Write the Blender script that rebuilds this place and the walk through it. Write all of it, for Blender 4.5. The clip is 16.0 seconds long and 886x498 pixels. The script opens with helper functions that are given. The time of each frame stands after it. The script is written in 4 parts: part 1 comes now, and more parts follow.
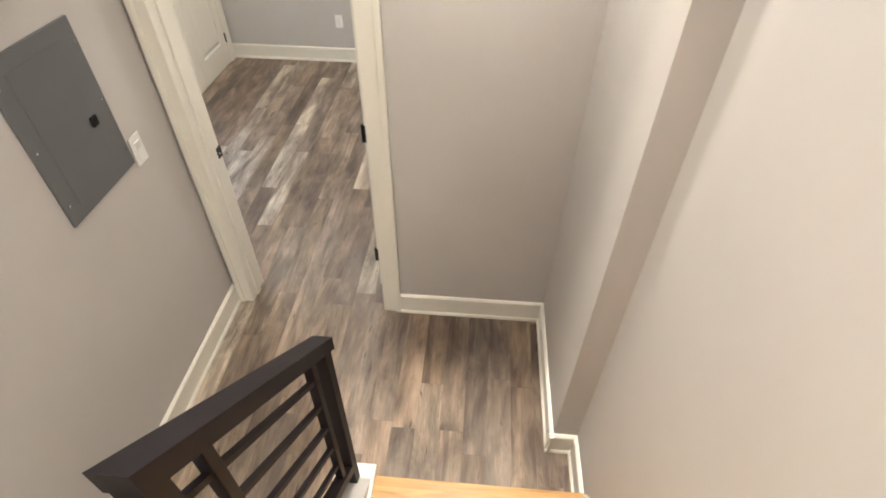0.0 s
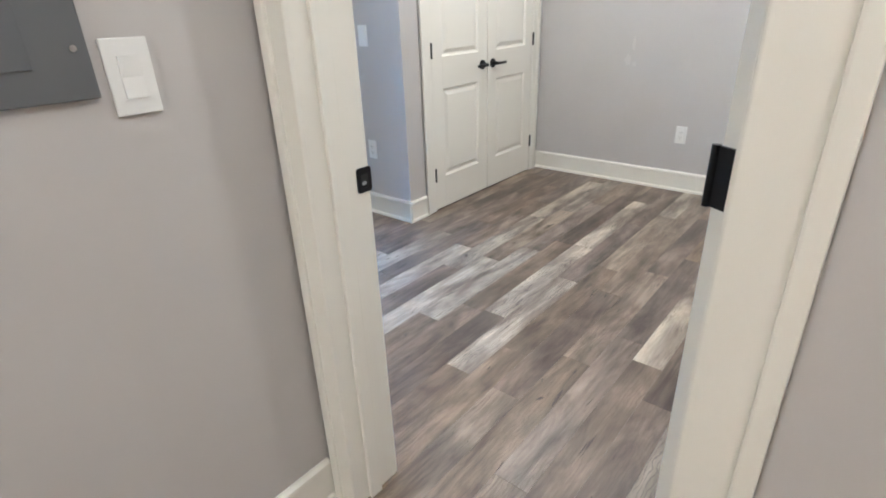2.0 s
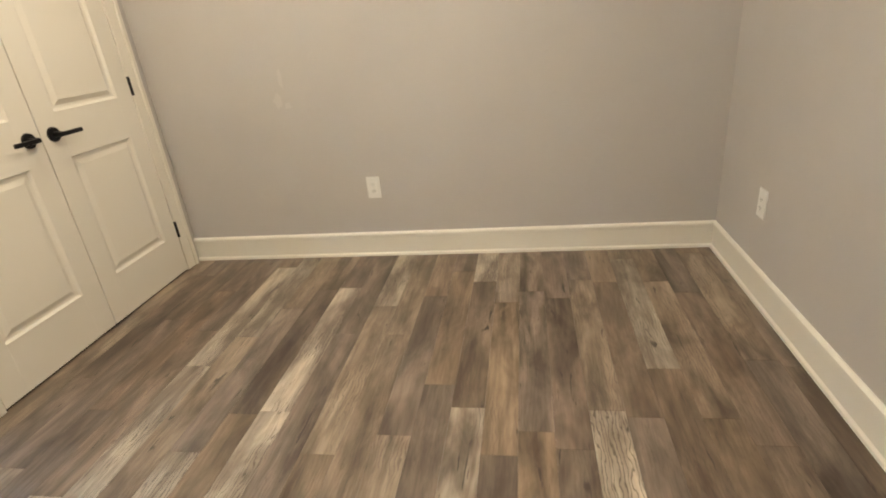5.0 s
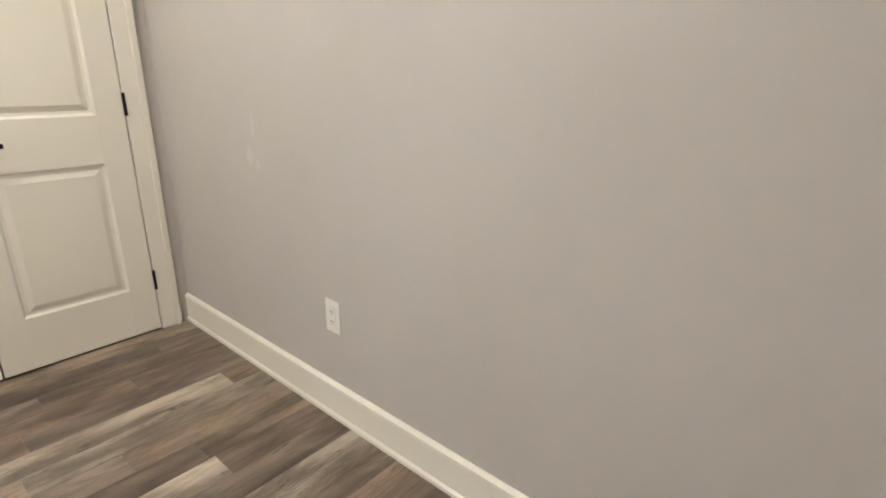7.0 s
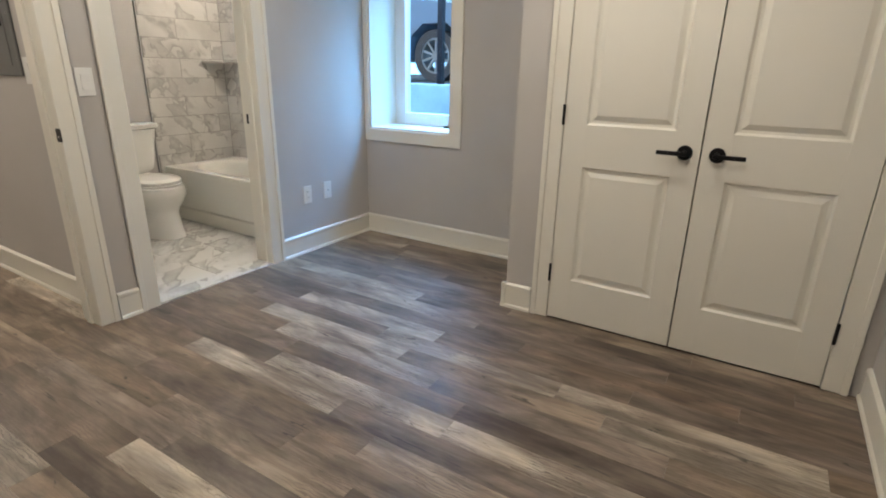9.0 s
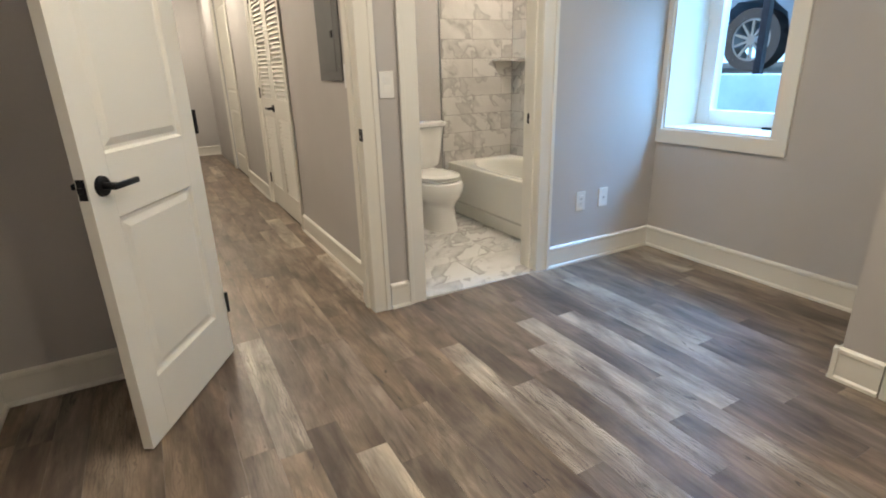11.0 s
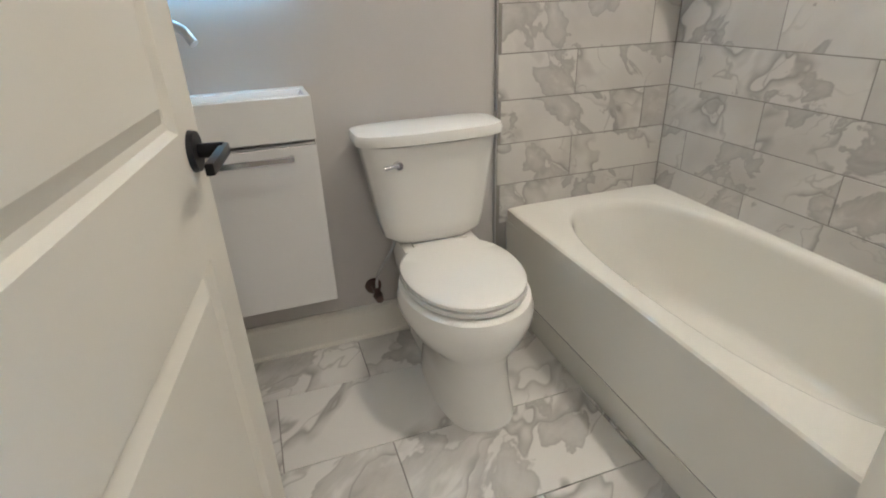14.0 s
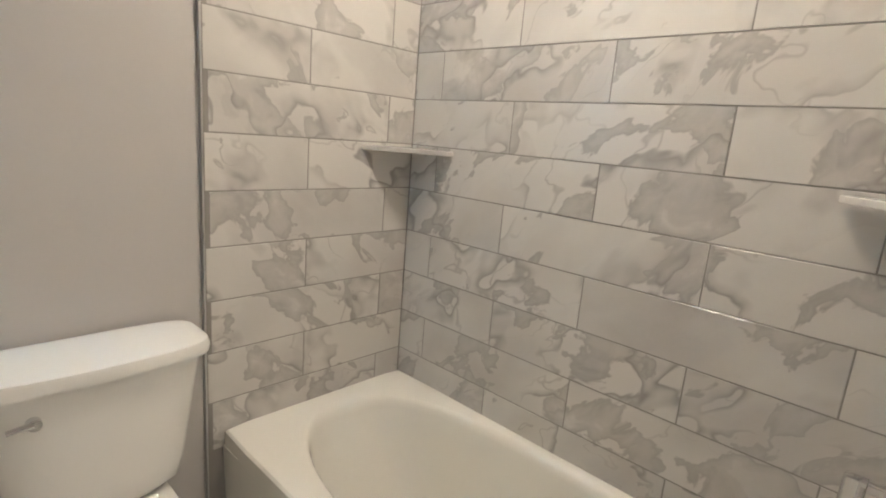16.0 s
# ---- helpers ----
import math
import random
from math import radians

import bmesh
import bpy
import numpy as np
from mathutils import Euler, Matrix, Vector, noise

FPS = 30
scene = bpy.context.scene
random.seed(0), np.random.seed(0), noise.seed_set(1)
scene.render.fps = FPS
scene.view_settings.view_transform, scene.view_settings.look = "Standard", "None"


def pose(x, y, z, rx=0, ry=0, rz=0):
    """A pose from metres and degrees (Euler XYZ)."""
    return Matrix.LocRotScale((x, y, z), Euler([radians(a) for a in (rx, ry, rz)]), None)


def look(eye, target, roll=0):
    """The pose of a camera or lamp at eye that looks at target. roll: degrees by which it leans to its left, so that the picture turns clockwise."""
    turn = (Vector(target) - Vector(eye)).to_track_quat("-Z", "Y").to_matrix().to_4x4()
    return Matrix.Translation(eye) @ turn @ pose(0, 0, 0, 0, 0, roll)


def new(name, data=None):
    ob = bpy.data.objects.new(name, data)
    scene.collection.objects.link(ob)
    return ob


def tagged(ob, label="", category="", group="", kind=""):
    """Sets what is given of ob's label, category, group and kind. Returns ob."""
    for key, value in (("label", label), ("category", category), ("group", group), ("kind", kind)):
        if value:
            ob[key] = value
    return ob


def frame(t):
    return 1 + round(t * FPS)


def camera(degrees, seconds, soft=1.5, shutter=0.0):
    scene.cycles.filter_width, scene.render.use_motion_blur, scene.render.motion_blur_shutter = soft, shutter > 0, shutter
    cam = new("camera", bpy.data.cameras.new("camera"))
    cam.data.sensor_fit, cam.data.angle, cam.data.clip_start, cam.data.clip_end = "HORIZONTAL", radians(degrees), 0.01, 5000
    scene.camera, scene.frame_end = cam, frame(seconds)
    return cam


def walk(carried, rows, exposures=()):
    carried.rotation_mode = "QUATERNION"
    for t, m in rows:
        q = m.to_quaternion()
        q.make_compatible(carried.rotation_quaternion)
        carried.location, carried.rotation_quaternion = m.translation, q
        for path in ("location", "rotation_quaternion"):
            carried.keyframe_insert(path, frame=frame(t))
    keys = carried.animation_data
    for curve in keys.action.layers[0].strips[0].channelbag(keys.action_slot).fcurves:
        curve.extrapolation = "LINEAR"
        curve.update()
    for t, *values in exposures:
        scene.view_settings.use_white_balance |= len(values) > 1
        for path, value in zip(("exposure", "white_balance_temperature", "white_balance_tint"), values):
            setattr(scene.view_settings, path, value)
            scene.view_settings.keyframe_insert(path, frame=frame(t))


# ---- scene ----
cam = camera(80.7, 16.0, 1.9)
PATH = [
    (0, (0.233, -0.042, 2.283), (0.128, 1.407, 0.908), 0.7),
    (0.5, (0.206, 0.283, 1.978), (-0.092, 1.728, 0.628), -0.4),
    (1, (0.162, 0.585, 1.682), (-0.444, 2.06, 0.475), -1.4),
    (1.5, (0.052, 0.88, 1.444), (-0.859, 2.332, 0.414), -1.4),
    (2, (-0.125, 1.235, 1.248), (-1.303, 2.618, 0.411), -2.1),
    (2.5, (-0.313, 1.551, 1.196), (-1.624, 2.867, 0.455), -2.9),
    (3, (-0.452, 1.796, 1.198), (-1.777, 3.121, 0.5), -4.1),
    (3.5, (-0.575, 1.899, 1.208), (-1.8, 3.297, 0.47), -5.4),
    (4, (-0.645, 2.095, 1.188), (-1.546, 3.712, 0.432), -5.5),
    (4.5, (-0.514, 2.272, 1.199), (-1.013, 4.035, 0.398), -5.8),
    (4.7, (-0.457, 2.336, 1.195), (-0.777, 4.133, 0.379), -5.9),
    (7, (0.108, 4.098, 1.179), (-1.112, 5.543, 0.528), 1.2),
    (7.5, (-0.031, 4.454, 1.171), (-1.696, 5.365, 0.54), 5.1),
    (8, (-0.046, 4.64, 1.155), (-1.945, 4.851, 0.564), 5.2),
    (8.5, (0.001, 4.631, 1.189), (-1.848, 4.163, 0.588), 3.9),
    (9, (0.073, 4.571, 1.194), (-1.54, 3.578, 0.551), 1.1),
    (9.5, (0.108, 4.572, 1.196), (-1.228, 3.23, 0.553), -1.2),
    (10, (0.154, 4.571, 1.22), (-0.969, 3.035, 0.603), -2.5),
    (10.2, (0.178, 4.553, 1.245), (-0.897, 2.981, 0.632), -2.5),
    (12.3, (-1.042, 3.429, 1.092), (-1.685, 1.713, 0.291), -0.9),
    (12.5, (-1.134, 3.24, 1.108), (-1.732, 1.517, 0.287), -1.2),
    (13, (-1.34, 2.76, 1.102), (-1.832, 1.007, 0.275), -2.3),
    (13.5, (-1.457, 2.32, 1.114), (-1.998, 0.609, 0.231), -1.9),
    (14, (-1.523, 2.057, 1.139), (-2.095, 0.352, 0.264), -2.1),
    (14.5, (-1.604, 1.885, 1.157), (-2.319, 0.229, 0.293), -0.5),
    (15, (-1.635, 1.78, 1.176), (-2.587, 0.201, 0.402), 1.9),
    (15.5, (-1.7, 1.789, 1.193), (-2.873, 0.297, 0.562), 3.6),
    (16, (-1.74, 1.779, 1.296), (-3.167, 0.444, 0.871), 4.7),
]
walk(cam, [(t, look(eye, target, roll)) for t, eye, target, roll in PATH], [
    (0, 0.4, 6300, 10), (0.5, 0.45, 5950, 10), (1.5, 0.48, 5600, 9), (2.5, 0.4, 5500, 9), (3.5, 0.12, 5600, 10), (4.0, 0.03, 7200, 10), (4.5, 0.2, 7700, 10),
    (7, 0.42, 6400, 10), (7.5, 0.25, 6350, 10), (8.5, -0.17, 6450, 10), (9, -0.25, 6550, 10), (10, -0.08, 6600, 10), (12.5, -0.07, 7050, 10), (13.5, -0.1, 6400, 10), (14.5, -0.2, 6050, 10), (15, -0.24, 6250, 11), (16, -0.2, 6600, 12)])

# ---- world and light ----
world = bpy.data.worlds.new("world")
scene.world = world
world.use_nodes = True
wn = world.node_tree
sky = wn.nodes.new("ShaderNodeTexSky")
sky.sky_type, sky.sun_disc = "NISHITA", False
sky.sun_elevation, sky.sun_rotation = radians(37), radians(162)
wn.links.new(sky.outputs[0], wn.nodes["Background"].inputs[0])
wn.nodes["Background"].inputs[1].default_value = 0.15
sun = new("sun", bpy.data.lights.new("sun", "SUN"))
sun.data.energy, sun.data.angle, sun.data.color = 4.2, radians(12), (0.86, 0.94, 1.0)
sun.matrix_world = look((3, -9, 10), (-6, 0, 1))

WARM = (1.0, 0.91, 0.77)


def downlight(x, y, power, colour=WARM):
    """A recessed ceiling lamp: white trim ring, glowing lens and its light."""
    e = new("ceiling_downlight")
    e.location = (x, y, CEIL)
    tagged(e, "round white recessed ceiling downlight, lit warm", "downlight", "recessed downlights")
    bm = bmesh.new()
    ring_prism(bm, 0.055, 0.085, -0.006, 0.0)
    part("trim_ring", bm, M_TRIM, e)
    bm = bmesh.new()
    bmesh.ops.create_cone(bm, cap_ends=True, segments=32, radius1=0.055, radius2=0.055, depth=0.004, matrix=Matrix.Translation((0, 0, -0.0025)))
    part("lens", bm, M_GLOW, e)
    lamp = new("downlight_lamp", bpy.data.lights.new("downlight_lamp", "AREA"))
    lamp.data.shape, lamp.data.size, lamp.data.energy, lamp.data.color = "DISK", 0.11, power, colour
    lamp.location = (x, y, CEIL - 0.012)
    return e


CEIL = 2.42


# ---- materials ----
def material(name, base=(0.8, 0.8, 0.8), rough=0.5, metal=0.0):
    m = bpy.data.materials.new(name)
    m.use_nodes = True
    b = m.node_tree.nodes["Principled BSDF"]
    b.inputs["Base Color"].default_value = (*base, 1)
    b.inputs["Roughness"].default_value = rough
    b.inputs["Metallic"].default_value = metal
    return m, m.node_tree, b


def node(nt, kind, **sockets):
    n = nt.nodes.new(kind)
    for k, v in sockets.items():
        n.inputs[k.replace("_", " ")].default_value = v
    return n


def ramp(nt, fac, stops):
    n = nt.nodes.new("ShaderNodeValToRGB")
    while len(n.color_ramp.elements) < len(stops):
        n.color_ramp.elements.new(0.5)
    for e, (p, c) in zip(n.color_ramp.elements, stops):
        e.position, e.color = p, (*c, 1)
    nt.links.new(fac, n.inputs[0])
    return n.outputs[0]


def mix(nt, fac, a, b, how="MIX"):
    n = nt.nodes.new("ShaderNodeMix")
    n.data_type, n.blend_type = "RGBA", how
    for sock, v in ((n.inputs[0], fac), (n.inputs[6], a), (n.inputs[7], b)):
        if isinstance(v, bpy.types.NodeSocket):
            nt.links.new(v, sock)
        else:
            sock.default_value = v if isinstance(v, (int, float)) else (*v, 1)
    return n.outputs[2]


def place_coords(nt, scale=(1, 1, 1), shift=None):
    """World position, stretched, with an optional shift per object."""
    g = nt.nodes.new("ShaderNodeNewGeometry")
    out = g.outputs["Position"]
    if shift:
        o = nt.nodes.new("ShaderNodeObjectInfo")
        v = nt.nodes.new("ShaderNodeVectorMath")
        v.operation = "SCALE"
        v.inputs[0].default_value = (17.3, 9.1, 13.7)
        nt.links.new(o.outputs["Random"], v.inputs["Scale"])
        a = nt.nodes.new("ShaderNodeVectorMath")
        nt.links.new(out, a.inputs[0])
        nt.links.new(v.outputs[0], a.inputs[1])
        out = a.outputs[0]
    m = nt.nodes.new("ShaderNodeMapping")
    m.inputs["Scale"].default_value = scale
    nt.links.new(out, m.inputs[0])
    return m.outputs[0]


def noise_of(nt, vec, scale, detail=4.0, rough=0.55, distort=0.0):
    n = node(nt, "ShaderNodeTexNoise", Scale=scale, Detail=detail, Roughness=rough, Distortion=distort)
    nt.links.new(vec, n.inputs["Vector"])
    return n.outputs["Fac"]


def bump(nt, bsdf, height, strength, distance=0.002):
    n = node(nt, "ShaderNodeBump", Strength=strength, Distance=distance)
    nt.links.new(height, n.inputs["Height"])
    nt.links.new(n.outputs[0], bsdf.inputs["Normal"])


def paint(name, base, rough, stipple=0.12, vary=0.03):
    """Rolled paint: faint unevenness of tone and an orange-peel relief."""
    m, nt, b = material(name, base, rough)
    vec = place_coords(nt)
    big = noise_of(nt, vec, 1.7, 3)
    lo, hi = [max(0, c - vary) for c in base], [min(1, c + vary) for c in base]
    nt.links.new(ramp(nt, big, [(0.3, lo), (0.7, hi)]), b.inputs["Base Color"])
    bump(nt, b, noise_of(nt, vec, 260, 3), stipple, 0.0012)
    rr = node(nt, "ShaderNodeMapRange", To_Min=rough - 0.05, To_Max=rough + 0.07)
    nt.links.new(noise_of(nt, vec, 9, 4), rr.inputs["Value"])
    nt.links.new(rr.outputs[0], b.inputs["Roughness"])
    return m


M_WALL = paint("greige_wall_paint", (0.50, 0.478, 0.462), 0.55, 0.16, 0.018)
M_CEIL = paint("ceiling_paint", (0.78, 0.77, 0.75), 0.8, 0.1, 0.015)
M_TRIM = paint("white_trim_paint", (0.77, 0.745, 0.675), 0.32, 0.05, 0.012)
M_DOOR = paint("white_door_paint", (0.77, 0.745, 0.675), 0.36, 0.10, 0.012)
M_PANEL = paint("grey_enamel", (0.115, 0.12, 0.125), 0.42, 0.06, 0.012)
M_PLASTIC = material("white_plastic", (0.78, 0.78, 0.76), 0.3)[0]
M_SLOT = material("dark_slot", (0.02, 0.02, 0.02), 0.6)[0]
M_BLACK = material("matt_black_metal", (0.012, 0.012, 0.014), 0.38, 0.6)[0]
M_RAIL = paint("black_rail_enamel", (0.009, 0.007, 0.009), 0.5, 0.06, 0.003)
M_BRONZE = material("aged_valve_metal", (0.16, 0.12, 0.11), 0.3, 1.0)[0]
M_CHROME = material("chrome", (0.75, 0.75, 0.76), 0.12, 1.0)[0]
M_RAIL.node_tree.nodes["Principled BSDF"].inputs["Specular IOR Level"].default_value = 0.2
M_NICKEL = material("brushed_nickel", (0.55, 0.55, 0.55), 0.3, 1.0)[0]
M_CERAMIC = material("white_vitreous_china", (0.82, 0.81, 0.78), 0.08)[0]
M_TUB = material("white_tub_enamel", (0.80, 0.785, 0.73), 0.08)[0]
M_LACQUER = material("white_lacquer", (0.75, 0.74, 0.73), 0.3)[0]
M_RED = paint("red_plastic", (0.27, 0.012, 0.022), 0.35, 0.05, 0.01)
M_ORANGE = material("orange_tag", (0.85, 0.10, 0.04), 0.5)[0]
M_LETTER = material("white_letter", (0.8, 0.8, 0.8), 0.5)[0]
M_RUBBER = paint("tyre_rubber", (0.05, 0.05, 0.055), 0.7, 0.1, 0.004)
M_CARPAINT = material("dark_car_paint", (0.20, 0.28, 0.38), 0.3, 0.0)[0]
M_ALLOY = material("alloy_wheel", (0.6, 0.62, 0.65), 0.3, 0.9)[0]
M_MIRROR = material("mirror_glass", (0.9, 0.9, 0.9), 0.02, 1.0)[0]
M_GROUT = paint("grey_grout", (0.27, 0.255, 0.24), 0.8, 0.2, 0.02)
M_UNDER = paint("plank_joint", (0.09, 0.075, 0.065), 0.8, 0.1, 0.01)


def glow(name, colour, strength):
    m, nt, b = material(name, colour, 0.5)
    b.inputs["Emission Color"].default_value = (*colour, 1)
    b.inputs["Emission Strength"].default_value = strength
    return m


M_GLOW = glow("lamp_lens", (1, 0.88, 0.72), 8)
M_LED = glow("cool_led_strip", (0.36, 0.72, 1.0), 31)
M_FROST = glow("frosted_mirror_edge", (0.36, 0.72, 1.0), 1.5)


# emission for the added backdrop panel, standing in for bright blue haze outdoors
M_BACKDROP = glow("backdrop_glow", (0.36, 0.68, 1.0), 2.4)


def glass_material():
    m, nt, b = material("window_glass", (0.9, 0.97, 1), 0.02)
    b.inputs["Transmission Weight"].default_value = 1
    b.inputs["IOR"].default_value = 1.08
    return m


M_GLASS = glass_material()


def concrete_material():
    m, nt, b = material("pale_concrete", (0.5, 0.5, 0.48), 0.85)
    vec = place_coords(nt)
    c = ramp(nt, noise_of(nt, vec, 3, 6), [(0.3, (0.40, 0.40, 0.39)), (0.7, (0.58, 0.58, 0.56))])
    nt.links.new(c, b.inputs["Base Color"])
    bump(nt, b, noise_of(nt, vec, 60, 5), 0.4, 0.004)
    return m


M_CONCRETE = concrete_material()


def asphalt_material():
    m, nt, b = material("asphalt", (0.05, 0.05, 0.05), 0.9)
    vec = place_coords(nt)
    nt.links.new(ramp(nt, noise_of(nt, vec, 90, 4), [(0.3, (0.03, 0.03, 0.03)), (0.75, (0.08, 0.08, 0.08))]), b.inputs["Base Color"])
    return m


M_ASPHALT = asphalt_material()


def plank_material():
    """Vinyl plank with a weathered oak print: tone per plank, long grain, dark cracks."""
    m, nt, b = material("weathered_oak_vinyl", (0.3, 0.25, 0.2), 0.4)
    o = nt.nodes.new("ShaderNodeObjectInfo")
    grain = place_coords(nt, (10, 1.5, 1), True)
    fine = place_coords(nt, (90, 6, 1), True)
    cloud = place_coords(nt, (8, 2.6, 1), True)
    crack = place_coords(nt, (30, 9.0, 1), True)
    # the object's own colour carries the plank's printed tone
    g = noise_of(nt, grain, 1.0, 5, 0.55, 1.2)
    tone = ramp(nt, g, [(0.30, (0.52, 0.48, 0.46)), (0.47, (0.95, 0.94, 0.93)), (0.68, (1.36, 1.34, 1.30))])
    c = mix(nt, 1.0, o.outputs["Color"], tone, "MULTIPLY")
    cl = ramp(nt, noise_of(nt, cloud, 1.0, 4, 0.6, 0.5), [(0.32, (0.46, 0.41, 0.39)), (0.48, (0.90, 0.87, 0.84)), (0.62, (1.36, 1.34, 1.30))])
    c = mix(nt, 0.9, c, cl, "MULTIPLY")
    f = ramp(nt, noise_of(nt, fine, 1.0, 4, 0.65), [(0.3, (0.80, 0.79, 0.78)), (0.7, (1.12, 1.12, 1.12))])
    c = mix(nt, 1.0, c, f, "MULTIPLY")
    # rings of the cut wood, strongest on the pale planks
    w = node(nt, "ShaderNodeTexWave", Scale=0.9, Distortion=11.0, Detail=3.0)
    w.inputs["Detail Scale"].default_value = 1.3
    nt.links.new(crack, w.inputs["Vector"])
    lines = ramp(nt, w.outputs["Fac"], [(0.0, (1, 1, 1)), (0.10, (0.45, 0.45, 0.45)), (0.26, (0, 0, 0))])
    patch = ramp(nt, noise_of(nt, cloud, 0.8, 3, 0.5), [(0.44, (0, 0, 0)), (0.55, (1, 1, 1))])
    rings = mix(nt, 1.0, mix(nt, 1.0, lines, patch, "MULTIPLY"), o.outputs["Color"], "MULTIPLY")
    k = nt.nodes.new("ShaderNodeMath")
    k.operation, k.use_clamp = "MULTIPLY", True
    k.inputs[1].default_value = 2.4
    nt.links.new(rings, k.inputs[0])
    c = mix(nt, k.outputs[0], c, (0.075, 0.058, 0.048))
    # short splits and knots along the grain on every plank
    split = place_coords(nt, (38, 5.5, 1), True)
    s1 = ramp(nt, noise_of(nt, split, 1.0, 2.5, 0.55, 0.9), [(0.655, (0, 0, 0)), (0.70, (0.85, 0.85, 0.85))])
    s2 = ramp(nt, noise_of(nt, cloud, 1.3, 2), [(0.46, (0, 0, 0)), (0.54, (1, 1, 1))])
    c = mix(nt, mix(nt, 1.0, s1, s2, "MULTIPLY"), c, (0.045, 0.034, 0.030))
    nt.links.new(c, b.inputs["Base Color"])
    rr = node(nt, "ShaderNodeMapRange", To_Min=0.30, To_Max=0.46)
    nt.links.new(g, rr.inputs["Value"])
    nt.links.new(rr.outputs[0], b.inputs["Roughness"])
    bump(nt, b, noise_of(nt, fine, 1.0, 3), 0.05, 0.001)
    return m


M_PLANK = plank_material()


def turned(nt, vec, rot=(0, 0, 0), scale=(1, 1, 1)):
    n = nt.nodes.new("ShaderNodeMapping")
    n.inputs["Rotation"].default_value = [radians(a) for a in rot]
    n.inputs["Scale"].default_value = scale
    nt.links.new(vec, n.inputs[0])
    return n.outputs[0]


def marble_material(name, base, vein, rough, scale):
    """White porcelain with grey marble veins that sweep aslant, each tile cut from its own place."""
    m, nt, b = material(name, base, rough)
    vec = place_coords(nt, (scale, scale, scale), True)
    # the drift of the stone runs along (1, 1, 0.8)
    vec = turned(nt, turned(nt, turned(nt, vec, (0, 0, -45)), (0, 30, 0)), scale=(0.26, 1.0, 1.0))
    warp = node(nt, "ShaderNodeTexNoise", Scale=1.6, Detail=3.0, Roughness=0.5)
    nt.links.new(vec, warp.inputs["Vector"])
    sc = nt.nodes.new("ShaderNodeVectorMath")
    sc.operation = "MULTIPLY_ADD"
    sc.inputs[1].default_value = (0.55, 0.55, 0.55)
    nt.links.new(warp.outputs["Color"], sc.inputs[0])
    nt.links.new(vec, sc.inputs[2])
    flow = sc.outputs[0]

    def grey(v):
        return (v, v, v)

    # broad swathes: one crisp dark edge that fades across the band
    swathe = ramp(nt, noise_of(nt, flow, 1.35, 5, 0.56), [(0.535, grey(0)), (0.55, grey(0.72)), (0.58, grey(0.52)), (0.62, grey(0.40)), (0.67, grey(0.0))])
    haze = ramp(nt, noise_of(nt, flow, 0.8, 3, 0.5), [(0.47, grey(0)), (0.66, grey(0.40))])
    swathe = mix(nt, 1.0, swathe, haze, "LIGHTEN")
    # darker lines along level curves, soft on one side
    thin = ramp(nt, noise_of(nt, turned(nt, flow, (8, 5, 12)), 1.3, 3, 0.5), [(0.42, grey(0)), (0.432, grey(0.95)), (0.455, grey(0.45)), (0.50, grey(0))])
    hair = ramp(nt, noise_of(nt, turned(nt, flow, (15, 10, 20)), 1.7, 3, 0.5), [(0.53, grey(0)), (0.541, grey(0.6)), (0.556, grey(0.0))])
    gate = ramp(nt, noise_of(nt, vec, 1.1, 2), [(0.38, grey(0.1)), (0.52, grey(1))])
    lines = mix(nt, 1.0, mix(nt, 1.0, thin, hair, "LIGHTEN"), gate, "MULTIPLY")
    both = mix(nt, 1.0, swathe, lines, "LIGHTEN")
    mottle = ramp(nt, noise_of(nt, flow, 5, 5, 0.6), [(0.3, grey(0.72)), (0.7, grey(1))])
    both = mix(nt, 1.0, both, mottle, "MULTIPLY")
    ground = mix(nt, noise_of(nt, vec, 1.8, 4), base, [x * 0.90 for x in base])
    shade = mix(nt, noise_of(nt, vec, 3.5, 5), vein, [min(1, x * 1.3) for x in vein])
    nt.links.new(mix(nt, both, ground, shade), b.inputs["Base Color"])
    bump(nt, b, noise_of(nt, vec, 3, 3), 0.05, 0.002)
    return m


M_MARBLE = marble_material("marble_wall_tile", (0.67, 0.65, 0.62), (0.25, 0.235, 0.228), 0.24, 3.0)
M_MARBLE_FLOOR = marble_material("marble_floor_tile", (0.75, 0.735, 0.705), (0.27, 0.257, 0.243), 0.22, 2.4)


def tread_material():
    m, nt, b = material("honey_oak", (0.5, 0.28, 0.1), 0.35)
    vec = place_coords(nt, (2, 30, 30), True)
    c = ramp(nt, noise_of(nt, vec, 1.2, 5, 0.6, 1.0), [(0.3, (0.36, 0.18, 0.06)), (0.7, (0.60, 0.36, 0.14))])
    nt.links.new(c, b.inputs["Base Color"])
    return m


M_OAK = tread_material()


# ---- building helpers ----
def box(bm, x0, y0, z0, x1, y1, z1, bevel=0.0):
    r = bmesh.ops.create_cube(bm, size=1)
    vs = r["verts"]
    for v in vs:
        v.co = Vector(((x0 + x1) / 2 + v.co.x * (x1 - x0), (y0 + y1) / 2 + v.co.y * (y1 - y0), (z0 + z1) / 2 + v.co.z * (z1 - z0)))
    if bevel:
        es = list({e for v in vs for e in v.link_edges})
        bmesh.ops.bevel(bm, geom=es, offset=bevel, segments=2, affect="EDGES", profile=0.6)


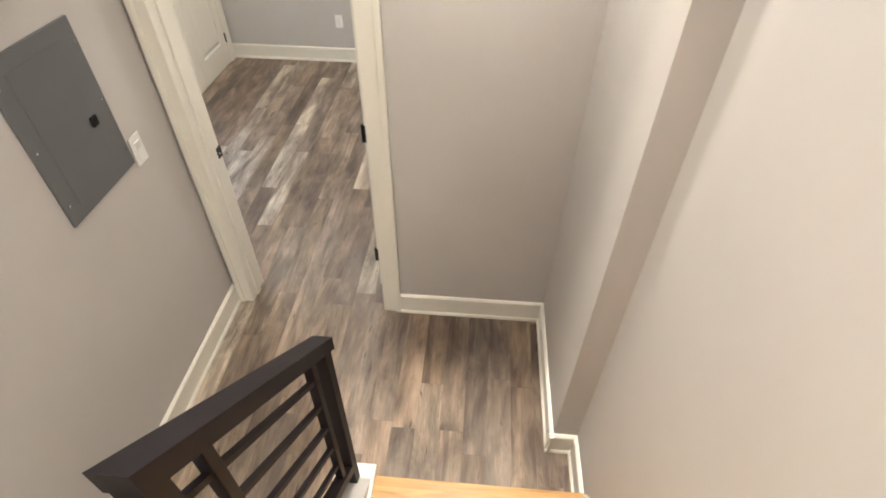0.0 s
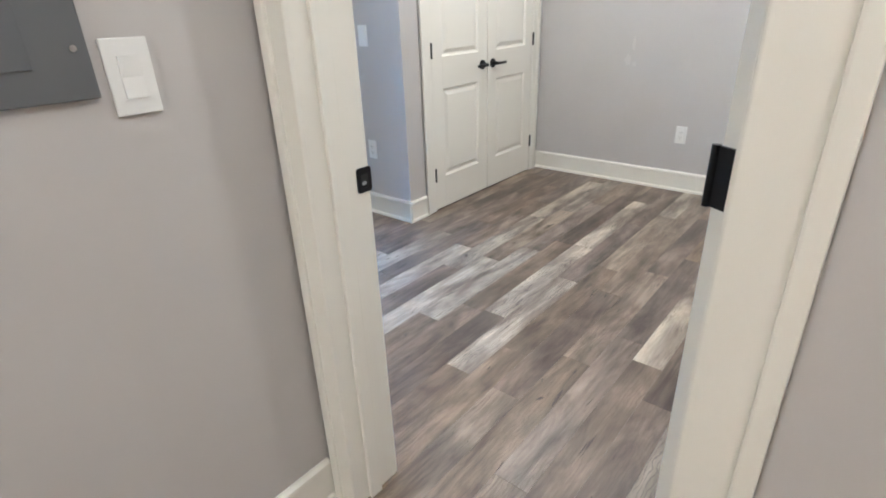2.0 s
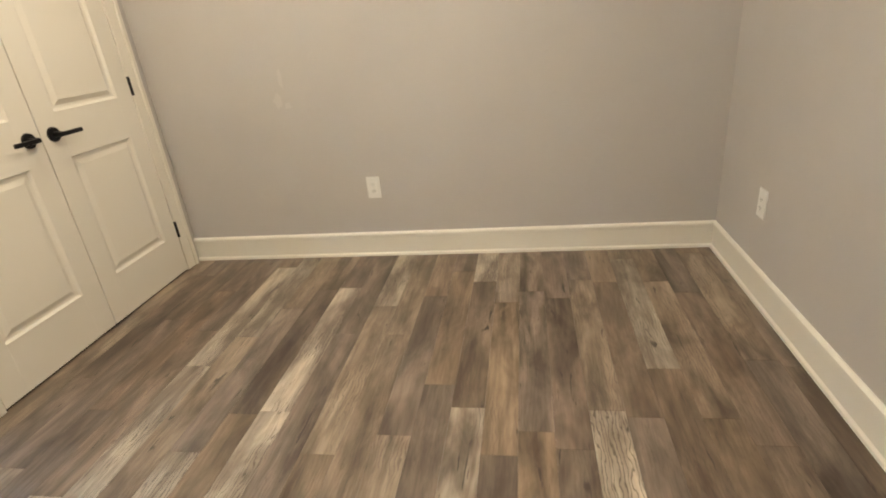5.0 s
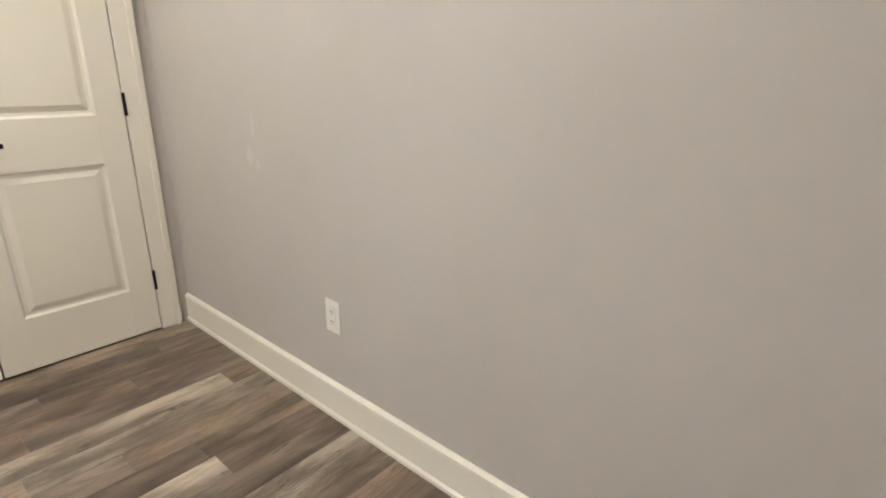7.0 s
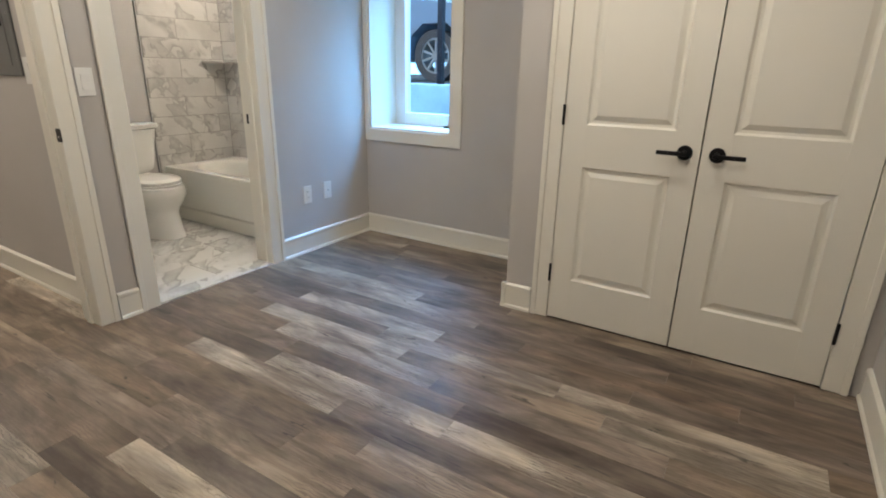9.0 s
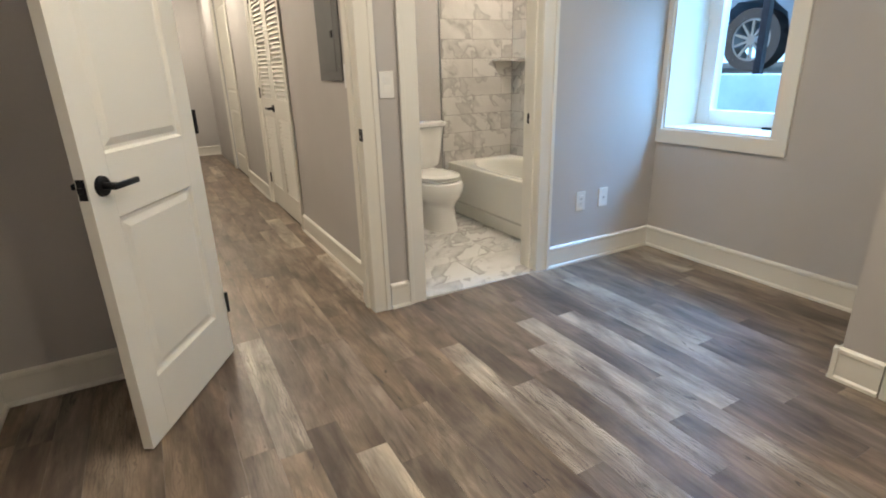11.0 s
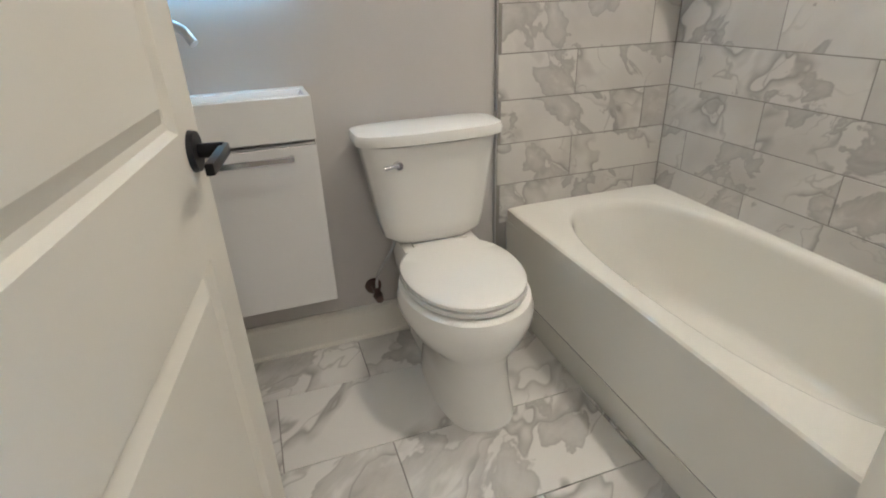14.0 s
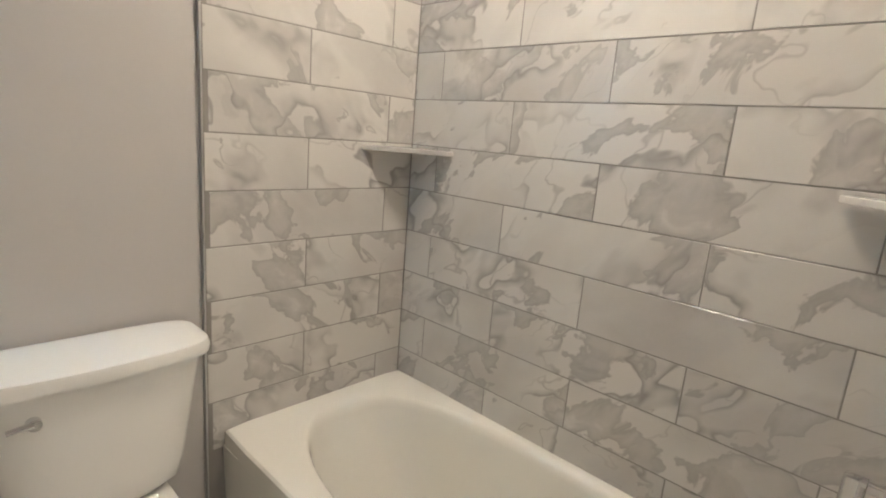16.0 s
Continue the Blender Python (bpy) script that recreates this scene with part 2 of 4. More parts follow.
def cyl(bm, a, b, r, r2=None, seg=20):
    a, b = Vector(a), Vector(b)
    d = b - a
    m = Matrix.Translation((a + b) / 2) @ d.to_track_quat("Z", "Y").to_matrix().to_4x4()
    bmesh.ops.create_cone(bm, cap_ends=True, segments=seg, radius1=r, radius2=r if r2 is None else r2, depth=d.length, matrix=m)


def prism(bm, outline, axis, lo, hi):
    """Extrudes a closed outline of 2D points along an axis ('x', 'y' or 'z')."""
    def at(p, h):
        return {"x": (h, p[0], p[1]), "y": (p[0], h, p[1]), "z": (p[0], p[1], h)}[axis]
    a = [bm.verts.new(at(p, lo)) for p in outline]
    b = [bm.verts.new(at(p, hi)) for p in outline]
    n = len(a)
    for i in range(n):
        bm.faces.new((a[i], a[(i + 1) % n], b[(i + 1) % n], b[i]))
    bm.faces.new(a[::-1])
    bm.faces.new(b)
    bmesh.ops.recalc_face_normals(bm, faces=bm.faces)


def ring_prism(bm, r0, r1, z0, z1, seg=40):
    rows = [[bm.verts.new((r * math.cos(6.28318 * i / seg), r * math.sin(6.28318 * i / seg), z)) for i in range(seg)] for r, z in ((r0, z0), (r1, z0), (r1, z1), (r0, z1))]
    for k in range(4):
        a, b = rows[k], rows[(k + 1) % 4]
        for i in range(seg):
            bm.faces.new((a[i], a[(i + 1) % seg], b[(i + 1) % seg], b[i]))
    bmesh.ops.recalc_face_normals(bm, faces=bm.faces)


def loft(bm, rings, cap_start=True, cap_end=True):
    """Skins a row of equal rings of 3D points."""
    rows = [[bm.verts.new(p) for p in r] for r in rings]
    n = len(rows[0])
    for a, b in zip(rows, rows[1:]):
        for i in range(n):
            bm.faces.new((a[i], a[(i + 1) % n], b[(i + 1) % n], b[i]))
    if cap_start:
        bm.faces.new(rows[0][::-1])
    if cap_end:
        bm.faces.new(rows[-1])
    bmesh.ops.recalc_face_normals(bm, faces=bm.faces)


def part(name, bm, mat, parent=None, label="", smooth=False):
    me = bpy.data.meshes.new(name)
    bm.to_mesh(me)
    bm.free()
    me.materials.append(mat)
    if smooth:
        for p in me.polygons:
            p.use_smooth = True
        me.set_sharp_from_angle(angle=radians(38))
    ob = new(name, me)
    if parent:
        ob.parent = parent
    if label:
        ob["label"] = label
    return ob


def structure(name, bm, mat, label, category):
    return tagged(part(name, bm, mat), label, category, "", "structure")


def solid(name, boxes, mat, label, category):
    bm = bmesh.new()
    for b in boxes:
        box(bm, *b)
    return structure(name, bm, mat, label, category)


def base_outline(sign):
    """Baseboard profile: tall flat board, stepped cap, and a shoe strip at the floor."""
    return [(0, 0), (sign * 0.022, 0), (sign * 0.021, 0.012), (sign * 0.013, 0.019), (sign * 0.013, 0.112), (sign * 0.017, 0.117), (sign * 0.016, 0.130), (sign * 0.006, 0.138), (0, 0.138)]


def baseboard(runs):
    """runs: (axis, wall plane, side, from, to). One object per length of board."""
    for axis, plane, sign, lo, hi in runs:
        bm = bmesh.new()
        if axis == "y":
            prism(bm, [(plane + u, z) for u, z in base_outline(sign)], "y", lo, hi)
        else:
            prism(bm, [(plane + u, z) for u, z in base_outline(sign)], "x", lo, hi)
        structure("baseboard", bm, M_TRIM, "tall white painted baseboard with a shoe strip", "baseboard")


# ---- plan: walls ----
# bedroom: x -3.0..0.55, y 2.0..5.06; closet block x<-2.32, y>3.5; bath x -2.975..-1.2, y 0.43..1.86; hall x -1.075..-0.23
RX0, RX1, RY0, RY1 = -3.005, 0.555, 1.985, 5.065
HALLX = -1.078
T = 0.125
DOORH = 2.05
HY = 1.845  # hall face of the bedroom wall

wall_far = solid("wall_far", [(-2.32 - T, RY1, 0, RX1 + T, RY1 + T, CEIL)], M_WALL, "greige painted plaster wall, faintly marked", "wall")
solid("wall_room_side", [(RX1, HY, 0, RX1 + T, RY1, CEIL)], M_WALL, "greige painted plaster wall beside the open door", "wall")
WY0, WY1, WZ0, WZ1 = 2.025, 2.718, 0.79, 2.0
solid("wall_window", [(RX0 - 0.4, 0.43 - T, 0, RX0, WY0, CEIL), (RX0 - 0.4, WY1, 0, RX0, 3.5, CEIL),
                      (RX0 - 0.4, WY0, 0, RX0, WY1, WZ0), (RX0 - 0.4, WY0, WZ1, RX0, WY1, CEIL)], M_WALL, "greige painted wall with a deep window opening", "wall")
# dried filler smears on the far wall
M_FILLER = paint("wall_filler", (0.545, 0.523, 0.503), 0.58, 0.1, 0.02)
smear_rng = random.Random(3)
for sx, sz, sw, sh in ((-1.613, 0.878, 0.03, 0.045), (-1.563, 0.848, 0.022, 0.02), (-1.578, 0.978, 0.012, 0.06)):
    bm = bmesh.new()
    outline = []
    for k in range(14):
        a = 2 * math.pi * k / 14
        r = smear_rng.uniform(0.55, 1.0)
        outline.append((sx + sw * r * math.cos(a), sz + sh * r * math.sin(a)))
    prism(bm, outline, "y", RY1 - 0.0006, RY1 + 0.001)
    part("filler_smear", bm, M_FILLER, wall_far, "pale dried filler smear")
# closet block
CY0, CY1 = 3.745, 4.925
solid("wall_closet_side", [(RX0 - 0.4, 3.505, 0, -2.313, 3.505 + T, CEIL)], M_WALL, "short greige wall beside the closet", "wall")
solid("wall_closet_front", [(-2.313 - T, 3.505 + T, 0, -2.313, CY0 - 0.012, CEIL), (-2.313 - T, CY1 + 0.012, 0, -2.313, RY1, CEIL),
                            (-2.313 - T, CY0 - 0.012, DOORH + 0.01, -2.313, CY1 + 0.012, CEIL)], M_WALL, "greige wall round the closet doors", "wall")
solid("wall_closet_back", [(-3.1 - T, 3.505 + T, 0, -3.1, RY1 + T, CEIL), (-3.1, RY1, 0, -2.32 - T, RY1 + T, CEIL)], M_WALL, "plain wall inside the closet", "wall")
# wall between bedroom and hall / bath, with both door openings
BX0, BX1 = -2.033, -1.283   # bath door clear opening
EX0, EX1 = -0.985, -0.232   # bedroom door clear opening
J = 0.018
solid("wall_entry", [(RX0, HY, 0, BX0 - J, RY0, CEIL), (BX1 + J, HY, 0, EX0 - J, RY0, CEIL), (EX1 + J, HY, 0, RX1, RY0, CEIL),
                     (BX0 - J, HY, DOORH + J, BX1 + J, RY0, CEIL), (EX0 - J, HY, DOORH + J, EX1 + J, RY0, CEIL)], M_WALL, "greige wall with two white-cased doorways", "wall")
# hall
LY0, LY1 = -0.80, 0.24      # louvred closet opening
solid("wall_hall", [(HALLX - T, LY1 + J, 0, HALLX, HY, CEIL), (HALLX - T, -2.1, 0, HALLX, LY0 - J, CEIL), (HALLX - T, LY0 - J, DOORH + J, HALLX, LY1 + J, CEIL)], M_WALL, "greige hall wall with an electrical panel", "wall")
solid("wall_hall_far", [(HALLX - T, -4.7, 0, -0.23, -4.7 + T, CEIL)], M_WALL, "greige wall at the end of the hall", "wall")
solid("wall_hall_beyond", [(HALLX - T, -4.7 + T, 0, HALLX, -3.0, CEIL), (HALLX - T, -3.0, DOORH, HALLX, -2.1, CEIL)], M_WALL, "greige hall wall beyond a doorway", "wall")
solid("wall_louvre_closet", [(HALLX - 0.75, LY0 - 0.1 - T, 0, HALLX - T, LY0 - 0.1, CEIL), (HALLX - 0.75 - T, LY0 - 0.1 - T, 0, HALLX - 0.75, 0.43 - T, CEIL)], M_WALL, "plain wall inside the louvred closet", "wall")
# bath
solid("wall_bath_back", [(RX0, 0.43 - T, 0, HALLX - T, 0.43, CEIL)], M_WALL, "greige bathroom wall behind the toilet", "wall")
# stair walls
SX = 0.748
solid("wall_stair_side", [(SX, -4.7, 0, SX + T, 1.095, 5.0)], M_WALL, "greige stairwell wall catching lamp light", "wall")
solid("wall_hall_side", [(0.645, 1.095, 0, SX + T, HY, CEIL)], M_WALL, "greige boxed-out wall beside the stair foot", "wall")
UX0, UX1 = -0.235, -0.10
solid("wall_under_stair", [(UX0, -1.35, 0, UX1, -0.17, 5.0), (UX0, -2.6, DOORH, UX1, -1.35, 5.0), (UX0, -4.7, 0, UX1, -2.6, 5.0)], M_WALL, "greige wall along the stair", "wall")
solid("wall_stair_head", [(UX0, -4.7 - T, 0, SX + T, -4.7, 5.0)], M_WALL, "plain wall above the stair", "wall")
solid("wall_stair_upper", [(UX0, -0.17, CEIL + 0.12, UX1, 1.2, 5.0), (UX1, 1.2, CEIL + 0.12, SX, 1.2 + T, 5.0)], M_WALL, "plain wall round the stairwell above", "wall")

bm = bmesh.new()
prism(bm, [(0.83, 0.0), (0.83, 0.205), (-0.17, 0.925), (-0.17, 0.0)], "x", UX0, UX1)
structure("wall_stair_knee", bm, M_WALL, "low sloping greige wall at the stair foot", "wall")
bm = bmesh.new()
prism(bm, [(0.855, 0.195), (0.855, 0.228), (0.70, 0.228), (0.66, 0.345), (-0.17, 0.965), (-0.17, 0.93), (0.64, 0.325), (0.68, 0.195)], "x", UX0 - 0.012, UX1 + 0.012)
structure("trim_stair_cap", bm, M_TRIM, "white sloping cap on the low stair wall", "trim")
bm = bmesh.new()
box(bm, UX0 - 0.004, 0.832, 0, UX1 + 0.004, 0.846, 0.193)
structure("trim_stair_end", bm, M_TRIM, "white end board of the low stair wall", "trim")

solid("ceiling", [(RX0 - 0.4, HY, CEIL, RX1 + T, RY1 + T, CEIL + 0.1), (RX0 - 0.4, -4.7, CEIL, UX0, HY, CEIL + 0.1), (UX0, 1.2 + T, CEIL, SX + T, HY, CEIL + 0.1)], M_CEIL, "flat white ceiling", "ceiling")
solid("ceiling_upper", [(UX0, -4.7, 5.0, SX + T, 1.2 + T, 5.1)], M_CEIL, "flat white ceiling over the stair", "ceiling")
floor = solid("floor", [(-3.3, 1.86, -0.12, RX1 + T, RY1 + T, -0.004), (HALLX - 0.9, -4.7, -0.12, SX + T, 1.86, -0.004)], M_UNDER, "weathered grey-brown oak-look plank floor", "floor")

baseboard([
    ("x", RY1, -1, -2.313, RX1), ("y", RX1, -1, RY0, RY1), ("y", RX0, 1, RY0, 3.505), ("x", 3.505, -1, RX0, -2.313 + 0.022),
    ("y", -2.313, 1, 3.483, CY0 - 0.095), ("x", RY0, 1, RX0, BX0 - 0.098), ("x", RY0, 1, EX1 + 0.095, RX1), ("x", RY0, 1, BX1 + 0.098, EX0 - 0.096),
    ("y", HALLX, 1, LY1 + 0.09, HY - 0.016), ("y", HALLX, 1, -2.0, LY0 - 0.09), ("x", HY, -1, EX1 + 0.097, 0.645), ("y", 0.645, -1, 1.073, HY),
    ("x", 1.095, -1, 0.623, SX), ("y", SX, -1, 0.80, 1.095), ("y", UX0, -1, -1.27, 0.846), ("x", -4.7 + T, 1, HALLX, UX0), ("x", 0.43, 1, -2.27, HALLX - T),
])


# ---- door casings ----
def casing_board(bm, axis, plane, out, lo, hi, z0, z1, thick=0.017):
    """A flat casing board with an eased face, on the wall plane."""
    if axis == "x":
        box(bm, lo, min(plane, plane + out * thick), z0, hi, max(plane, plane + out * thick), z1, 0.004)
    else:
        box(bm, min(plane, plane + out * thick), lo, z0, max(plane, plane + out * thick), hi, z1, 0.004)


def stepped_casing(bm, axis, plane, out, inner, outer, z0, z1):
    lo, hi = min(inner, outer), max(inner, outer)
    casing_board(bm, axis, plane, out, lo, hi, z0, z1, 0.013)
    s = 1 if outer > inner else -1
    a, b = sorted((outer, outer - s * 0.026))
    casing_board(bm, axis, plane, out, a, b, z0, z1, 0.021)


def door_trim(label, axis, plane, out, lo, hi, width_lo, width_hi, top=DOORH):
    for inner, outer in ((lo, lo - width_lo), (hi, hi + width_hi)):
        bm = bmesh.new()
        stepped_casing(bm, axis, plane, out, inner, outer, 0, top + 0.09)
        structure("trim", bm, M_TRIM, label, "door casing")
    bm = bmesh.new()
    casing_board(bm, axis, plane, out, lo, hi, top, top + 0.09, 0.015)
    structure("trim", bm, M_TRIM, label, "door casing")


def jambs(lo, hi, p0, p1, axis, top=DOORH, stop=None):
    bm = bmesh.new()
    for a, b in ((lo - J, lo), (hi, hi + J)):
        box(bm, *((a, p0, 0, b, p1, top) if axis == "x" else (p0, a, 0, p1, b, top)))
    box(bm, *((lo - J, p0, top, hi + J, p1, top + J) if axis == "x" else (p0, lo - J, top, p1, hi + J, top + J)))
    if stop:
        s0, s1 = stop
        for a, b in ((lo, lo + 0.011), (hi - 0.011, hi)):
            box(bm, *((a, s0, 0, b, s1, top) if axis == "x" else (s0, a, 0, s1, b, top)), 0.002)
    structure("trim_jamb", bm, M_TRIM, "white painted door jamb", "door jamb")


door_trim("white casing of the bedroom doorway", "x", RY0, 1, EX0, EX1, 0.088, 0.088)
door_trim("white casing of the bedroom doorway", "x", HY, -1, EX0, EX1, 0.075, 0.097)
jambs(EX0, EX1, HY - 0.002, RY0 + 0.002, "x", stop=(1.885, 1.925))
door_trim("white casing of the bathroom doorway", "x", RY0, 1, BX0, BX1, 0.098, 0.098)
jambs(BX0, BX1, HY - 0.002, RY0 + 0.002, "x", stop=(1.905, 1.945))
door_trim("white casing of the closet doors", "y", -2.313, 1, CY0, CY1, 0.088, 0.088)
jambs(CY0, CY1, -2.313 - T, -2.311, "y", stop=(-2.40, -2.365))
door_trim("white casing of the louvred closet", "y", HALLX, 1, LY0, LY1, 0.08, 0.08)
jambs(LY0, LY1, HALLX - T, HALLX + 0.002, "y")
door_trim("white casing of the cupboard under the stair", "y", UX0, -1, -2.6, -1.35, 0.08, 0.08)
door_trim("white casing of a far hall doorway", "y", HALLX, 1, -3.0, -2.1, 0.08, 0.08)

# ---- ceiling lamps ----
for lx, ly, lp in ((-1.7, 4.1, 10.5), (-0.75, 4.1, 10.5), (-1.7, 2.8, 11.5), (-0.35, 2.75, 12.5), (-0.62, -0.1, 15), (-0.62, -1.6, 17), (-0.62, -3.7, 17), (0.2, 1.5, 8)):
    downlight(lx, ly, lp)
downlight(-2.6, 1.15, 19, (1.0, 0.88, 0.72))
stair_lamp = new("stair_lamp", bpy.data.lights.new("stair_lamp", "AREA"))
stair_lamp.data.shape, stair_lamp.data.size, stair_lamp.data.energy, stair_lamp.data.color = "DISK", 0.3, 195, WARM
stair_lamp.location = (0.12, 0.98, 4.95)
window_light = new("skylight_over_well", bpy.data.lights.new("skylight_over_well", "AREA"))
window_light.data.shape, window_light.data.size, window_light.data.size_y = "RECTANGLE", 3.2, 1.4
window_light.data.energy, window_light.data.color = 820, (0.18, 0.50, 1.0)
window_light.matrix_world = look((-4.35, 2.2, 3.3), (-2.6, 2.55, 0.9))


# ---- doors ----
def lever_handle(parent, x, z, face, side, label="matt black lever handle"):
    """Round rose, neck and flat lever. face: y of the door face, side: +1 or -1 outwards, lever points to the hinge."""
    out = 1 if face >= 0 else -1
    h = new("handle")
    h.parent = parent
    h["label"] = label
    bm = bmesh.new()
    cyl(bm, (x, face, z), (x, face + out * 0.009, z), 0.031, 0.029, 28)
    cyl(bm, (x, face + out * 0.009, z), (x, face + out * 0.045, z), 0.011)
    part("rose", bm, M_BLACK, h, "", True)
    bm = bmesh.new()
    box(bm, min(x - side * 0.012, x + side * 0.105), min(face + out * 0.038, face + out * 0.051), z - 0.010, max(x - side * 0.012, x + side * 0.105), max(face + out * 0.038, face + out * 0.051), z + 0.008, 0.004)
    part("lever", bm, M_BLACK, h, "", True)


def panel_moulding(bm, x0, z0, x1, z1, face, out):
    """A sunk moulding and a raised field on one face of a door."""
    steps = ((0.0, 0.0), (0.009, -0.010), (0.020, -0.011), (0.043, -0.002), (0.049, -0.002))
    rings = []
    for inset, depth in steps:
        y = face + out * depth
        rings.append([(x0 + inset, y, z0 + inset), (x1 - inset, y, z0 + inset), (x1 - inset, y, z1 - inset), (x0 + inset, y, z1 - inset)])
    loft(bm, rings, False, True)
    if out < 0:
        bmesh.ops.reverse_faces(bm, faces=bm.faces)


def panel_door(name, width, label, hinges_at=(0.25, 1.02, 1.80), both=True, knuckle=1, hz=0.895):
    """Two-panel moulded door; hinge edge on the z axis, leaf along +x, thickness in y."""
    e = new(name)
    tagged(e, label, "door")
    t, st = 0.0175, 0.105
    top = DOORH - 0.006
    fields = ((0.225, 0.79), (0.98, top - 0.115))
    bm = bmesh.new()
    box(bm, 0.002, -t, 0.010, st, t, top, 0.0015)
    box(bm, width - st, -t, 0.010, width - 0.002, t, top, 0.0015)
    for z0, z1 in ((0.010, fields[0][0]), (fields[0][1], fields[1][0]), (fields[1][1], top)):
        box(bm, st, -t, z0, width - st, t, z1)
    part("frame", bm, M_DOOR, e)
    for z0, z1 in fields:
        bm = bmesh.new()
        panel_moulding(bm, st, z0, width - st, z1, t, 1)
        bm2 = bmesh.new()
        panel_moulding(bm2, st, z0, width - st, z1, -t, -1)
        part("panel", bm, M_DOOR, e)
        part("panel", bm2, M_DOOR, e)
    for z in hinges_at:
        bm = bmesh.new()
        cyl(bm, (-0.002, knuckle * (t + 0.006), z - 0.045), (-0.002, knuckle * (t + 0.006), z + 0.045), 0.0065, None, 12)
        box(bm, -0.003, -t * 0.9, z - 0.044, 0.0018, t * 0.95, z + 0.044)
        part("hinge", bm, M_BLACK, e, "black butt hinge", True)
    hx = width - 0.06
    lever_handle(e, hx, hz, t, -1)
    if both:
        lever_handle(e, hx, hz, -t, -1)
        bm = bmesh.new()
        box(bm, width - 0.003, -0.012, hz - 0.03, width + 0.0005, 0.012, hz + 0.03)
        box(bm, width - 0.002, -0.007, hz - 0.008, width + 0.010, 0.007, hz + 0.008, 0.002)
        part("latch", bm, M_BLACK, e, "black latch plate and bolt")
    return e


# closet pair: one leaf hung at each jamb, faces to the bedroom
half = (CY1 - CY0) / 2 - 0.003
door_b = panel_door("closet_door", half, "white two-panel closet door, closed, black lever", both=False)
door_b.matrix_world = pose(-2.322, CY1 - 0.002, 0, 0, 0, -90)
door_b["group"] = "closet doors"


def mirrored_leaf(width):
    """The other closet leaf: same build, hung from the opposite jamb."""
    e = panel_door("closet_door", width, "white two-panel closet door, closed, black lever", both=False, knuckle=-1)
    for child in list(e.children):
        if child.name.startswith("handle"):
            for sub in list(child.children):
                bpy.data.objects.remove(sub)
            bpy.data.objects.remove(child)
    lever_handle(e, width - 0.06, 0.895, -0.0175, -1)
    return e


door_a = mirrored_leaf(half)
door_a.matrix_world = pose(-2.322, CY0 + 0.002, 0, 0, 0, 90)
door_a["group"] = "closet doors"

# bedroom door, standing open into the room
door_c = panel_door("bedroom_door", 0.65, "white two-panel bedroom door standing open, black levers", knuckle=1)
door_c.matrix_world = pose(EX1 - 0.04, RY0 + 0.03, 0, 0, 0, 58.5)
# bathroom door, standing open into the bathroom
door_d = panel_door("bathroom_door", 0.735, "white two-panel bathroom door standing open, black levers", knuckle=1, hz=0.945)
door_d.matrix_world = pose(BX1 - 0.02, HY + 0.045, 0, 0, 0, -98.5)


def louvre_leaf(width, label, handle, tilt):
    """Closet leaf with an upper and a lower field of tilted slats."""
    e = new("louvred_door")
    tagged(e, label, "louvred door", "louvred closet doors")
    t, st, top = 0.016, 0.07, DOORH - 0.008
    bm = bmesh.new()
    box(bm, 0.002, -t, 0.012, st, t, top, 0.002)
    box(bm, width - st, -t, 0.012, width - 0.002, t, top, 0.002)
    fields = ((0.20, 0.83), (0.98, top - 0.10))
    for z0, z1 in ((0.012, 0.20), (0.83, 0.98), (top - 0.10, top)):
        box(bm, st, -t, z0, width - st, t, z1)
    part("frame", bm, M_DOOR, e)
    bm = bmesh.new()
    box(bm, st - 0.004, -0.021, -0.003, width - st + 0.004, 0.021, 0.003, 0.001)
    bmesh.ops.rotate(bm, verts=bm.verts, cent=(0, 0, 0), matrix=Matrix.Rotation(radians(tilt), 3, "X"))
    first = part("slat", bm, M_DOOR, e)
    first.location.z = 0.225
    for z0, z1 in fields:
        n = int((z1 - z0) / 0.034)
        for i in range(n):
            z = z0 + 0.02 + i * (z1 - z0 - 0.03) / (n - 1)
            if abs(z - 0.22) < 0.002:
                first.location.z = z
                continue
            s = bpy.data.objects.new("slat", first.data)
            scene.collection.objects.link(s)
            s.parent, s.location = e, (0, 0, z)
    for z in (0.25, 1.02, 1.80):
        bm = bmesh.new()
        cyl(bm, (0.0, t + 0.004, z - 0.045), (0.0, t + 0.004, z + 0.045), 0.007, None, 12)
        cyl(bm, (0.0, -t - 0.004, z - 0.045), (0.0, -t - 0.004, z + 0.045), 0.007, None, 12)
        part("hinge", bm, M_BLACK, e, "black butt hinge", True)
    if handle:
        lever_handle(e, width - 0.04, 0.905, t, -1)
        lever_handle(e, width - 0.04, 0.905, -t, -1)
    return e


lw = (LY1 - LY0) / 2 - 0.002
louvre_leaf(lw, "white louvred closet door, closed, black lever", True, 55).matrix_world = pose(HALLX - 0.02, LY0 + 0.001, 0, 0, 0, 90)
louvre_leaf(lw, "white louvred closet door, closed", False, -55).matrix_world = pose(HALLX - 0.02, LY1 - 0.001, 0, 0, 0, -90)
louvre_leaf(0.622, "white louvred cupboard door under the stair", True, -55).matrix_world = pose(UX0 + 0.022, -2.599, 0, 0, 0, 90)
louvre_leaf(0.622, "white louvred cupboard door under the stair", False, 55).matrix_world = pose(UX0 + 0.022, -1.351, 0, 0, 0, -90)
far_door = panel_door("hall_door", 0.86, "white two-panel door at the end of the hall, closed", both=False)
far_door.matrix_world = pose(HALLX - 0.03, -2.98, 0, 0, 0, 90)


